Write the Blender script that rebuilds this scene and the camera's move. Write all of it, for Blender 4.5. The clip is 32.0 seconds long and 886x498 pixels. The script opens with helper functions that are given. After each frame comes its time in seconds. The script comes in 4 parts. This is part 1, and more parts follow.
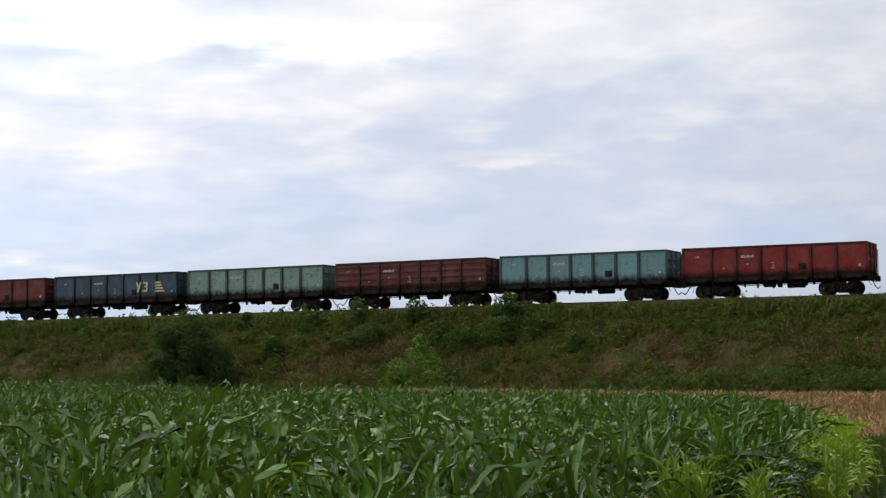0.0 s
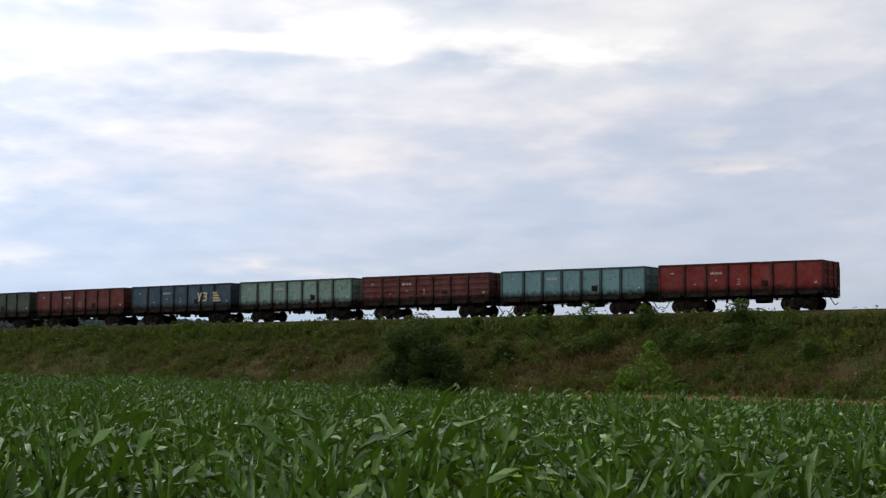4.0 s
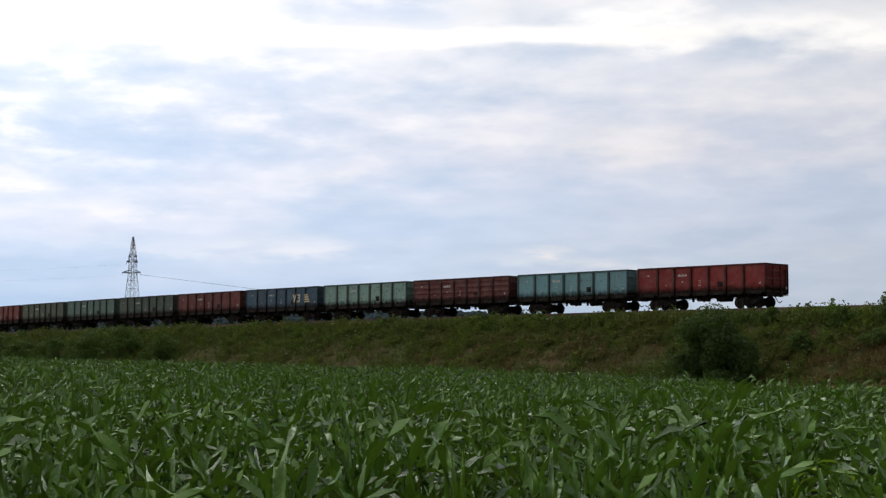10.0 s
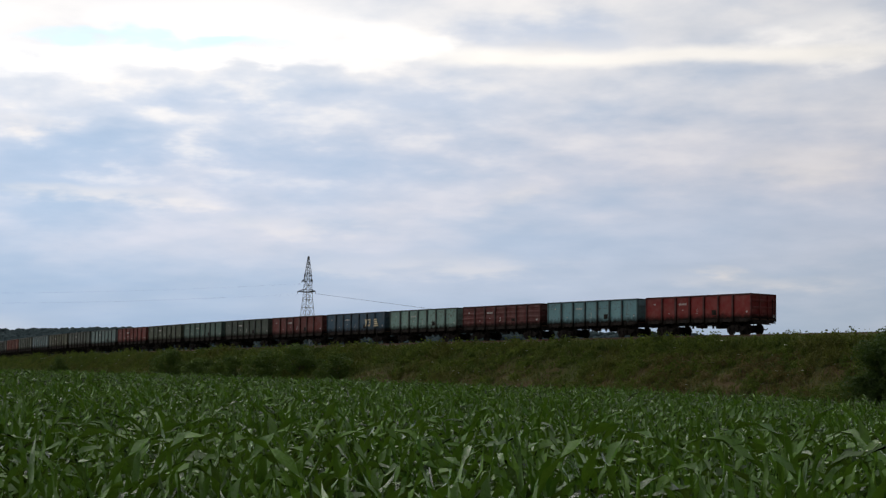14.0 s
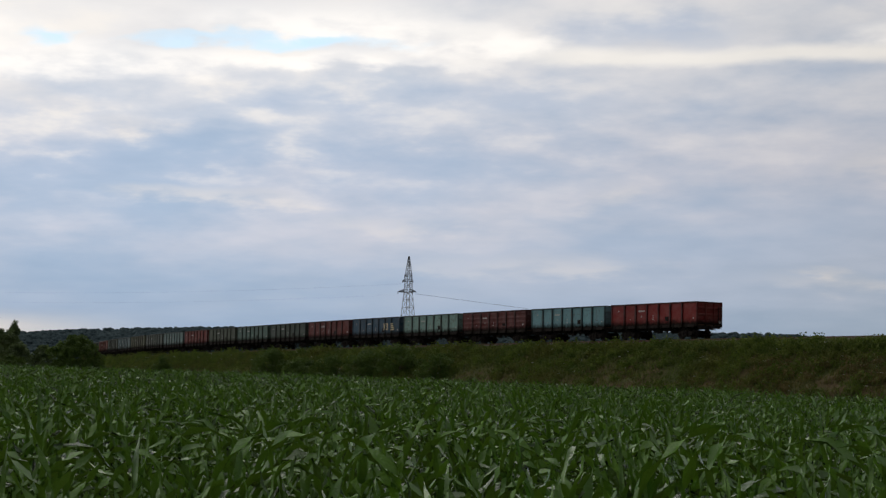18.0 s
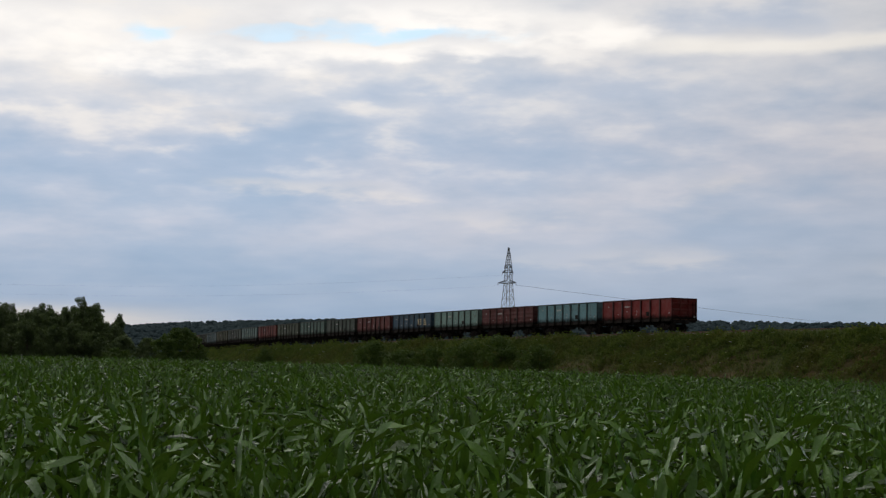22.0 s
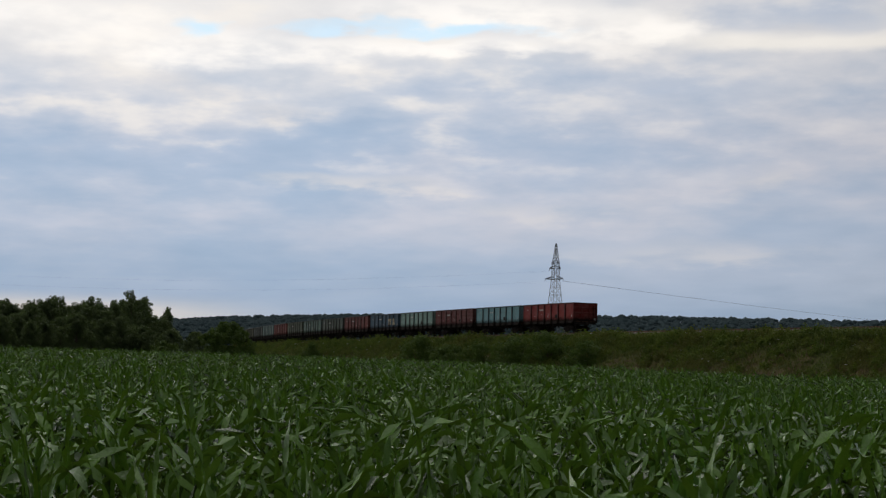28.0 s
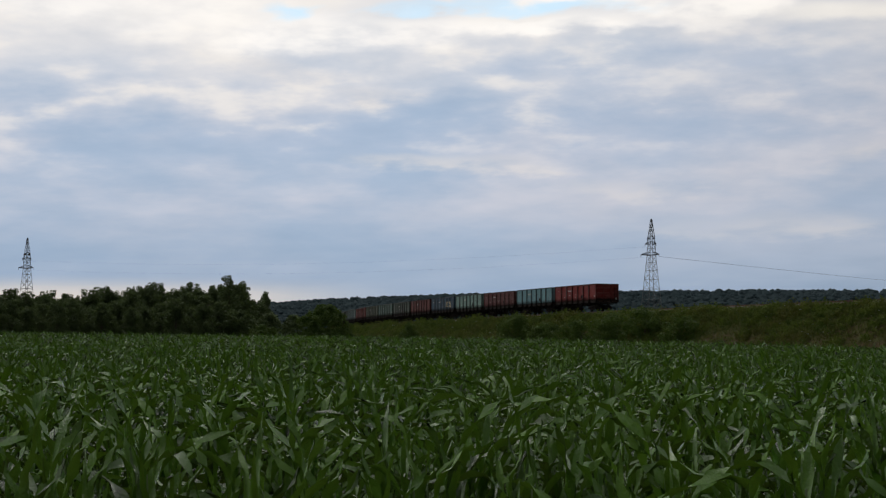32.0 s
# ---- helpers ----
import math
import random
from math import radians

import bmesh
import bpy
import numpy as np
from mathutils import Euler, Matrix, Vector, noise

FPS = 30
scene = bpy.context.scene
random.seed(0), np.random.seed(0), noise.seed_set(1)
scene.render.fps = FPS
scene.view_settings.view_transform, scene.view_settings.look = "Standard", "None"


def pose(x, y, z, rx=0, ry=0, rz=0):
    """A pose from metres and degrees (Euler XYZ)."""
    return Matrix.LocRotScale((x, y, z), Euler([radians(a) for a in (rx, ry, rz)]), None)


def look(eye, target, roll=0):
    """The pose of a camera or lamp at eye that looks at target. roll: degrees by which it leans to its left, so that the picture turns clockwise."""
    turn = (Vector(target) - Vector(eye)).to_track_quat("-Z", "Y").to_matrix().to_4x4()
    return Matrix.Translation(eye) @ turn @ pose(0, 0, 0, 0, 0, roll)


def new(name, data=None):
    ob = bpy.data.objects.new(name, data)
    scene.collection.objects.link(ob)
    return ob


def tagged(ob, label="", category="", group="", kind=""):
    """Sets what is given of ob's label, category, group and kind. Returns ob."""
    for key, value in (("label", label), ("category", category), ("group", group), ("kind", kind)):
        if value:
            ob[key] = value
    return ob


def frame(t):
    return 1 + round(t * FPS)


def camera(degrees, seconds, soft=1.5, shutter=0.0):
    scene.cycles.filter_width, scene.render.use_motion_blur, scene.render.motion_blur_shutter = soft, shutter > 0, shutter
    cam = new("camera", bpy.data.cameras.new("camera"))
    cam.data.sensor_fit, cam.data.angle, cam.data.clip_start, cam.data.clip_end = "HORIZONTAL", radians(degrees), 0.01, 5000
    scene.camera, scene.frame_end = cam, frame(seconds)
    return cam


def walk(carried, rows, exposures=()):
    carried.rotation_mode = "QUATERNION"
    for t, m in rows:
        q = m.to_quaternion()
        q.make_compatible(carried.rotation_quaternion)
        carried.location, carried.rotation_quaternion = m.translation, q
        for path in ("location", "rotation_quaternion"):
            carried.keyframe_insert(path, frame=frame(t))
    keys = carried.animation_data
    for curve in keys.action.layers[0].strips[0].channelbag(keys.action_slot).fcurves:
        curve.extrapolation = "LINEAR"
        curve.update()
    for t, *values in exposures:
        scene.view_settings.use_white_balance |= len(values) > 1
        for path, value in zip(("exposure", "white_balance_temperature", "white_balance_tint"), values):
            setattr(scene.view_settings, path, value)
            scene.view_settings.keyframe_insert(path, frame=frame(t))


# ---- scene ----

# ---- camera ----
EYE = 2.05          # height of the lens over the field's edge
cam = camera(27.92, 32.0, soft=1.3, shutter=0.3)

# seconds, heading left of +y, tilt up, lean (degrees); the camera stands and pans by hand
PATH = (
    (0, 23.26, 4.24, -0.56), (0.5, 24.39, 4.26, -0.35), (1, 25.3, 4.32, -0.31), (1.5, 26.34, 4.38, -0.28),
    (2, 27.79, 4.48, -0.32), (2.5, 29.07, 4.49, -0.2), (3, 30.2, 4.52, 0.09), (3.5, 30.34, 4.46, 0.25),
    (5.5, 33.27, 4.34, 0.36), (6, 34.26, 4.36, 0.29), (6.5, 35.3, 4.38, 0.14), (7, 36.09, 4.32, 0.09),
    (7.5, 36.69, 4.26, 0.29), (8, 37.44, 4.24, 0.33), (8.5, 38, 4.22, 0.22), (9, 38.65, 4.17, 0.32),
    (9.5, 39.29, 4.12, 0.4), (10, 40.05, 4.09, 0.35), (10.5, 40.8, 4.11, 0.21), (11, 41.6, 4.16, 0.39),
    (11.5, 42.32, 4.24, 0.49), (12, 43.06, 4.42, 0.66), (12.5, 43.7, 4.48, 0.72), (13, 44.38, 4.53, 0.68),
    (13.5, 45.01, 4.61, 0.8), (14, 45.62, 4.67, 0.92), (14.5, 46.22, 4.72, 1.07), (16.5, 47.22, 4.75, 1.33),
    (17, 47.78, 4.76, 1.23), (17.5, 48.32, 4.74, 1.3), (18, 48.85, 4.62, 1.19), (18.5, 49.55, 4.58, 1.05),
    (19, 50.05, 4.49, 0.94), (19.5, 50.49, 4.45, 1.1), (20, 50.88, 4.45, 0.89), (20.5, 50.76, 4.44, 1.05),
    (21, 51, 4.41, 1.07), (21.5, 51.42, 4.38, 1.1), (22, 52.06, 4.28, 1), (22.5, 52.65, 4.27, 1.02),
    (23, 53.28, 4.23, 0.72), (23.5, 53.7, 4.15, 0.98), (24, 54.32, 4.12, 1.03), (24.5, 54.92, 4.06, 1.25),
    (25, 55.05, 4.05, 1.06), (25.5, 54.56, 4.05, 0.79), (26, 54.4, 4.12, 1.02), (26.5, 53.81, 4.15, 0.98),
    (28.5, 53.71, 4.08, 1.55), (29, 54.11, 4.05, 1.43), (29.5, 54.31, 4.03, 1.14), (30, 55.44, 3.86, 0.57),
    (30.5, 55.83, 3.8, 0.36), (31, 56.03, 3.65, 0.48), (31.5, 56.27, 3.5, 0.43), (32, 56.62, 3.39, 0.29),
)


def aim(turn, tilt, lean):
    return Matrix.Translation((0, 0, EYE)) @ Euler((0, 0, radians(turn))).to_matrix().to_4x4() \
        @ Euler((radians(90 + tilt), 0, 0)).to_matrix().to_4x4() @ Euler((0, 0, radians(lean))).to_matrix().to_4x4()


EXPOSURES = ((0, 0.06), (3, -0.08), (8, -0.20), (11, -0.28), (14, -0.55), (19, -0.80), (26, -0.83), (32, -0.86))
walk(cam, [(t, aim(a, b, c)) for t, a, b, c in PATH], exposures=EXPOSURES)

# ---- world and sun ----
SUN_AZ, SUN_EL = 40.0, 48.0     # degrees left of +y, over the horizon


class Nodes:
    """Short hand for a node tree."""

    def __init__(self, tree):
        self.tree = tree
        tree.nodes.clear()

    def add(self, kind, inputs=None, operation=""):
        n = self.tree.nodes.new(kind)
        if operation:
            n.operation = operation
        for k, v in (inputs or {}).items():
            if isinstance(v, bpy.types.NodeSocket):
                self.tree.links.new(v, n.inputs[k])
            else:
                n.inputs[k].default_value = v
        return n

    def math(self, op, a, b=0.0, c=0.0, clamp=False):
        n = self.add("ShaderNodeMath", {0: a, 1: b, 2: c}, op)
        n.use_clamp = clamp
        return n.outputs[0]

    def smooth(self, x, lo, hi, to0=0.0, to1=1.0):
        if lo > hi:
            lo, hi, to0, to1 = hi, lo, to1, to0
        n = self.tree.nodes.new("ShaderNodeMapRange")
        n.interpolation_type = "SMOOTHSTEP"
        self.tree.links.new(x, n.inputs[0])
        for i, value in enumerate((lo, hi, to0, to1)):
            n.inputs[i + 1].default_value = value
        return n.outputs[0]

    def mix(self, f, a, b, blend="MIX"):
        n = self.tree.nodes.new("ShaderNodeMix")
        n.data_type, n.blend_type = "RGBA", blend
        for sock, v in ((n.inputs[0], f), (n.inputs[6], a), (n.inputs[7], b)):
            if isinstance(v, bpy.types.NodeSocket):
                self.tree.links.new(v, sock)
            else:
                sock.default_value = (*v, 1.0) if isinstance(v, tuple) and len(v) == 3 else v
        return n.outputs[2]

    def noise(self, vec, scale, detail=4.0, rough=0.55, distort=0.0):
        return self.add("ShaderNodeTexNoise", {"Vector": vec, "Scale": scale, "Detail": detail, "Roughness": rough,
                                               "Distortion": distort}).outputs[0]


world = bpy.data.worlds.new("overcast_sky")
scene.world = world
world.use_nodes = True
W = Nodes(world.node_tree)
way = W.add("ShaderNodeTexCoord").outputs["Generated"]
sep = W.add("ShaderNodeSeparateXYZ", {0: way})
sx, sy, sz = sep.outputs
az = W.math("ARCTAN2", W.math("MULTIPLY", sx, -1.0), sy)      # radians left of +y
el = W.math("ARCSINE", sz)
up = W.math("MAXIMUM", el, 0.0)


def cloud_field(ku, kv, shear, scale, detail, rough, distort, seed):
    # the cloud deck, seen in perspective: it thins out into streaks towards the horizon
    v = W.math("POWER", W.math("ADD", up, 0.02), 0.62)
    u2 = W.math("MULTIPLY_ADD", v, shear, W.math("MULTIPLY", az, ku))
    vec = W.add("ShaderNodeCombineXYZ", {0: u2, 1: W.math("MULTIPLY", v, kv), 2: seed}).outputs[0]
    return W.noise(vec, scale, detail, rough, distort)


big = cloud_field(1.0, 1.7, 0.15, 4.6, 3.0, 0.5, 0.0, 3.1)
fine = cloud_field(1.0, 2.5, 0.25, 10.5, 6.0, 0.52, 0.0, 8.4)
small = cloud_field(1.0, 2.4, 0.1, 25.0, 4.0, 0.5, 0.0, 5.2)
tone = W.math("ADD", W.math("MULTIPLY", big, 0.36), W.math("ADD", W.math("MULTIPLY", fine, 0.44), W.math("MULTIPLY", small, 0.20)))
clear = W.add("ShaderNodeTexSky")
clear.sky_type, clear.sun_disc = "NISHITA", False
clear.sun_elevation, clear.sun_rotation = radians(SUN_EL), radians(-SUN_AZ)
blue = W.mix(1.0, clear.outputs[0], (0.09, 0.09, 0.09), "MULTIPLY")
shade = W.smooth(tone, 0.35, 0.66)
grey = W.mix(shade, W.mix(W.smooth(az, 0.3, 0.75), (0.555, 0.615, 0.745), (0.430, 0.550, 0.730)), (0.725, 0.715, 0.785))
# whiter cloud higher up
lift = W.math("ADD", W.math("ADD", W.smooth(up, 0.06, 0.215), W.smooth(az, 0.70, 1.05, 0.0, 0.22)), W.math("MULTIPLY", W.math("SUBTRACT", tone, 0.5), 1.7))
bright = W.smooth(lift, 0.42, 1.36)
deck = W.mix(bright, grey, W.mix(W.smooth(az, 0.45, 0.85), (0.89, 0.88, 0.89), (0.96, 0.93, 0.91)))
low = W.smooth(up, 0.105, 0.03)
deck = W.mix(W.math("MULTIPLY", low, W.smooth(az, 0.55, 0.8, 0.65, 0.85)), deck, W.mix(W.math("MULTIPLY", W.smooth(az, 0.98, 1.14), W.smooth(up, 0.044, 0.030)),
             W.mix(W.smooth(az, 0.55, 0.80), (0.41, 0.51, 0.645), (0.315, 0.44, 0.625)), (0.82, 0.74, 0.66)))
# ragged banks of cloud: each with its bearing, height, half width (degrees), half depth and strength
ragged = W.add("ShaderNodeCombineXYZ", {0: W.math("MULTIPLY_ADD", W.math("SUBTRACT", fine, 0.5), 13.0, W.math("MULTIPLY", az, 180 / math.pi)),
                                        1: W.math("MULTIPLY_ADD", W.math("SUBTRACT", W.math("MULTIPLY_ADD", small, 0.5, W.math("MULTIPLY", big, 0.5)), 0.5), 0.055, up)}).outputs[0]
DULL = ((23.8, 0.1765, 2.6, 0.009, 0.45), (33.5, 0.178, 3.4, 0.008, 0.20), (25.0, 0.090, 8.0, 0.024, 0.35), (13.0, 0.078, 6.0, 0.019, 0.85),
        (37.5, 0.100, 8.0, 0.026, 0.48), (43.0, 0.066, 9.0, 0.030, 0.42), (46.5, 0.165, 4.0, 0.012, 0.45), (53.0, 0.153, 4.0, 0.012, 0.40), (42.2, 0.207, 3.4, 0.012, 0.65),
        (39.5, 0.083, 4.5, 0.011, 0.30), (60.0, 0.118, 5.0, 0.014, 0.30), (50.0, 0.122, 5.0, 0.015, 0.28))
CREAMY = ((22.0, 0.118, 1.9, 0.005, 0.55), (21.0, 0.139, 1.3, 0.007, 0.35), (15.8, 0.132, 1.6, 0.004, 0.40), (36.7, 0.068, 1.2, 0.004, 0.50),
          (55.6, 0.105, 2.8, 0.006, 0.50), (59.1, 0.142, 2.4, 0.008, 0.55), (62.5, 0.158, 3.4, 0.009, 0.45), (43.4, 0.1135, 1.5, 0.009, 0.45),
          (33.5, 0.137, 2.6, 0.014, 0.35), (45.5, 0.074, 4.0, 0.009, 0.35), (36.5, 0.062, 4.0, 0.008, 0.40), (51.0, 0.095, 3.0, 0.006, 0.30))
WHITE = ((51.0, 0.201, 5.6, 0.018, 0.85), (47.2, 0.197, 2.4, 0.012, 0.95), (33.0, 0.198, 2.6, 0.015, 0.85), (27.5, 0.194, 4.2, 0.013, 0.65),
         (61.5, 0.181, 7.0, 0.013, 0.75), (53.5, 0.182, 5.0, 0.006, 0.75), (67.5, 0.196, 4.0, 0.015, 0.55))
OPEN = ((53.6, 0.1935, 3.0, 0.0055, 0.85), (57.0, 0.193, 1.8, 0.0045, 0.6), (63.2, 0.191, 1.6, 0.008, 0.75))


def banks(under, rows, colour, soft=1.15, broken=1.0):
    gaps = W.smooth(small, 0.38, 0.60, broken, 1.0)
    for a, e, wide, deep, force in rows:
        d = W.add("ShaderNodeVectorMath", {0: ragged, 1: (a, e, 0.0)}, "SUBTRACT").outputs[0]
        d = W.add("ShaderNodeVectorMath", {0: d, 1: (1 / wide, 1 / deep, 0.0)}, "MULTIPLY").outputs[0]
        d = W.add("ShaderNodeVectorMath", {0: d}, "LENGTH").outputs["Value"]
        under = W.mix(W.math("MULTIPLY", gaps, W.smooth(d, 1.25, 1.25 - soft, 0.0, force)), under, colour)
    return under


deck = banks(deck, DULL, (0.495, 0.595, 0.77))
deck = banks(deck, CREAMY, (0.92, 0.85, 0.80), 1.15, 0.45)
# puffs that catch the light over the sunny side
lit = W.math("MULTIPLY", W.smooth(W.math("MULTIPLY_ADD", small, 0.55, W.math("MULTIPLY", fine, 0.45)), 0.50, 0.64), W.math("MULTIPLY", W.smooth(az, 0.70, 1.02, 0.12, 0.55), W.smooth(up, 0.085, 0.145)))
deck = W.mix(lit, deck, (1.03, 0.96, 0.88))
deck = banks(deck, WHITE, (1.24, 1.18, 1.11), 1.05, 0.6)
deck = banks(deck, OPEN, (0.68, 0.98, 1.22), 0.95, 0.75)
# the long bright seam where two banks of cloud meet
wob = W.math("ADD", up, W.math("MULTIPLY", W.math("SUBTRACT", fine, 0.5), 0.018))
seam = W.math("MULTIPLY", W.smooth(W.math("ABSOLUTE", W.math("SUBTRACT", wob, 0.1895)), 0.0070, 0.001), W.math("MULTIPLY", W.smooth(az, 0.83, 0.77), W.smooth(az, 0.50, 0.60)))
deck = W.mix(W.math("MULTIPLY", seam, 0.9), deck, (1.14, 1.08, 1.0))
side = W.math("MULTIPLY", W.math("MULTIPLY", W.smooth(az, 0.35, 1.04, 1.08, 1.66), W.smooth(az, 0.15, 0.34, 0.90, 1.0)), W.math("MULTIPLY_ADD", W.math("SUBTRACT", fine, 0.5), 0.10, W.math("MULTIPLY_ADD", W.math("SUBTRACT", small, 0.5), 0.14, 1.0)))
deck = W.mix(1.0, deck, W.add("ShaderNodeCombineXYZ", {0: side, 1: side, 2: side}).outputs[0], "MULTIPLY")
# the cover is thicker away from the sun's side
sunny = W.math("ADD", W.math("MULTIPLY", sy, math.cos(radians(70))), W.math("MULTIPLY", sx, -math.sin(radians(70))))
thick = W.math("MULTIPLY", W.smooth(sunny, -0.75, 0.42, 0.30, 1.0), W.smooth(up, 0.25, 1.2, 1.0, 1.15))
deck = W.mix(1.0, deck, W.add("ShaderNodeCombineXYZ", {0: thick, 1: thick, 2: thick}).outputs[0], "MULTIPLY")
sky = W.mix(0.08, deck, blue)
back = W.add("ShaderNodeBackground", {"Color": sky, "Strength": 1.0})
W.add("ShaderNodeOutputWorld", {"Surface": back.outputs[0]})

sun = new("sun", bpy.data.lights.new("sun", "SUN"))
sun.data.energy, sun.data.angle, sun.data.color = 0.6, radians(25), (1.0, 0.95, 0.88)
sun.matrix_world = look((0, 0, 300), (300 * math.sin(radians(SUN_AZ)), -300 * math.cos(radians(SUN_AZ)), 300 - 300 * math.tan(radians(SUN_EL))))

# ---- materials ----


def material(name, build):
    m = bpy.data.materials.new(name)
    m.use_nodes = True
    n = Nodes(m.node_tree)
    shader = build(n)
    n.add("ShaderNodeOutputMaterial", {"Surface": shader})
    return m


def surface(n, color, rough=0.8, metal=0.0, bump=None, strength=0.3, depth=0.02, spec=0.5):
    ins = {"Base Color": color if isinstance(color, bpy.types.NodeSocket) else (*color, 1), "Roughness": rough, "Metallic": metal,
           "Specular IOR Level": spec}
    if bump is not None:
        ins["Normal"] = n.add("ShaderNodeBump", {"Height": bump, "Strength": strength, "Distance": depth}).outputs[0]
    return n.add("ShaderNodeBsdfPrincipled", ins).outputs[0]


def leafy(n, color, rough=0.5, through_light=0.3, spec=0.5, bump=None):
    a = surface(n, color, rough, spec=spec, bump=bump, strength=0.5, depth=0.02)
    lit = n.mix(0.5, color, (0.20, 0.30, 0.03))
    b = n.add("ShaderNodeBsdfTranslucent", {"Color": lit}).outputs[0]
    return n.add("ShaderNodeMixShader", {0: through_light, 1: a, 2: b}).outputs[0]


def place(n):
    return n.add("ShaderNodeNewGeometry").outputs["Position"]


def island(n):
    return n.add("ShaderNodeNewGeometry").outputs["Random Per Island"]


def local(n):
    return n.add("ShaderNodeTexCoord").outputs["Object"]


def corn_build(yellow, young_lit=False):
    def build(n):
        p = place(n)
        r = n.math("FRACT", n.math("ADD", island(n), n.math("MULTIPLY", n.add("ShaderNodeObjectInfo").outputs["Random"], 3.0)))
        # shade put into the lower leaves' colour; top leaves paler, young and lit
        if young_lit:
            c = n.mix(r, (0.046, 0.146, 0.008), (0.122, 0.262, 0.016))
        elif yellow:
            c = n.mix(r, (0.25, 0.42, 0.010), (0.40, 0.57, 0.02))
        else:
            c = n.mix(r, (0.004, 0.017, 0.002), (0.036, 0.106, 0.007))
        c = n.mix(n.smooth(n.noise(p, 0.35, 3.0), 0.42, 0.66), c, n.mix(0.5, c, (0.10, 0.20, 0.03)))
        c = n.mix(n.smooth(n.noise(p, 14.0, 3.0), 0.35, 0.7), c, n.mix(0.25, c, (0.09, 0.20, 0.03)))
        veins = n.noise(p, 45.0, 2.0)
        return leafy(n, c, 0.27, 0.28 if yellow else 0.12, 0.58, veins)
    return build


def stalk_build(n):
    return surface(n, n.mix(n.noise(local(n), 9.0), (0.05, 0.11, 0.02), (0.13, 0.19, 0.05)), 0.55)


def grass_build(n):
    p = place(n)
    r = island(n)
    green = n.mix(r, (0.045, 0.075, 0.018), (0.104, 0.136, 0.032))
    dry = n.mix(r, (0.135, 0.086, 0.040), (0.245, 0.160, 0.075))
    patch = n.math("ADD", n.math("MULTIPLY", n.noise(p, 0.16, 4.0, 0.6), 0.7), n.math("MULTIPLY", n.noise(p, 0.9, 3.0), 0.3))
    z = n.add("ShaderNodeSeparateXYZ", {0: p}).outputs[2]
    f = n.math("ADD", n.smooth(patch, 0.41, 0.58), n.math("MULTIPLY", r, 0.25))
    f = n.math("MULTIPLY", f, n.smooth(z, 7.0, 3.8, 0.22, 1.0), clamp=True)
    f = n.math("MULTIPLY", f, n.smooth(n.add("ShaderNodeSeparateXYZ", {0: p}).outputs[0], -105.0, -48.0, 0.35, 1.0))
    return leafy(n, n.mix(f, green, dry), 0.75, 0.2, 0.10)


def straw_build(n):
    return surface(n, n.mix(island(n), (0.29, 0.18, 0.074), (0.45, 0.29, 0.128)), 0.8, spec=0.2)


def foliage_build(a, b, scale=0.8):
    def build(n):
        c = n.mix(island(n), a, b)
        c = n.mix(n.smooth(n.noise(place(n), scale, 3.0), 0.35, 0.65), c, n.mix(0.5, c, (a[0] * 0.5, a[1] * 0.6, a[2] * 0.5)))
        return leafy(n, c, 0.65, 0.2, 0.14)
    return build


def bark_build(n):
    k = n.noise(local(n), 6.0, 5.0)
    return surface(n, n.mix(k, (0.05, 0.04, 0.03), (0.14, 0.11, 0.08)), 0.9, bump=k, strength=0.6)


def ground_build(n):
    p = place(n)
    k = n.noise(p, 0.5, 5.0, 0.6)
    soil = n.mix(k, (0.045, 0.035, 0.022), (0.10, 0.075, 0.045))
    turf = n.mix(n.noise(p, 0.08, 5.0, 0.6), (0.035, 0.060, 0.018), (0.085, 0.085, 0.032))
    m = n.smooth(n.noise(p, 0.03, 3.0), 0.40, 0.55)
    c = n.mix(n.math("MULTIPLY_ADD", m, 0.35, 0.6), soil, turf)
    return surface(n, c, 0.95, bump=n.noise(p, 6.0, 4.0), strength=0.5, depth=0.05, spec=0.2)


def slope_build(n):
    """Litter of dead stems over brown earth, mossy in patches."""
    p = place(n)
    litter = n.mix(n.noise(p, 1.6, 5.0, 0.65), (0.055, 0.041, 0.020), (0.120, 0.084, 0.042))
    moss = n.mix(n.noise(p, 3.0, 4.0, 0.6), (0.040, 0.052, 0.016), (0.085, 0.095, 0.030))
    c = n.mix(n.smooth(n.noise(p, 0.25, 4.0), 0.40, 0.60), litter, moss)
    return surface(n, c, 0.95, bump=n.noise(p, 9.0, 5.0), strength=0.7, depth=0.06, spec=0.1)


def ballast_build(n):
    p = place(n)
    cell = n.add("ShaderNodeTexVoronoi", {"Vector": p, "Scale": 16.0})
    tint = n.mix(cell.outputs["Color"], (0.06, 0.05, 0.042), (0.13, 0.11, 0.095))
    c = n.mix(n.smooth(n.noise(p, 0.7, 4.0), 0.4, 0.65), tint, (0.09, 0.065, 0.045))
    return surface(n, c, 0.95, bump=cell.outputs["Distance"], strength=0.9, depth=0.04)


def rail_build(n):
    k = n.noise(local(n), 3.0, 5.0)
    return surface(n, n.mix(k, (0.10, 0.055, 0.035), (0.17, 0.10, 0.07)), 0.65, 0.4, bump=k)


def concrete_build(n):
    k = n.noise(local(n), 5.0, 5.0)
    return surface(n, n.mix(k, (0.22, 0.20, 0.18), (0.38, 0.36, 0.33)), 0.9, bump=k)


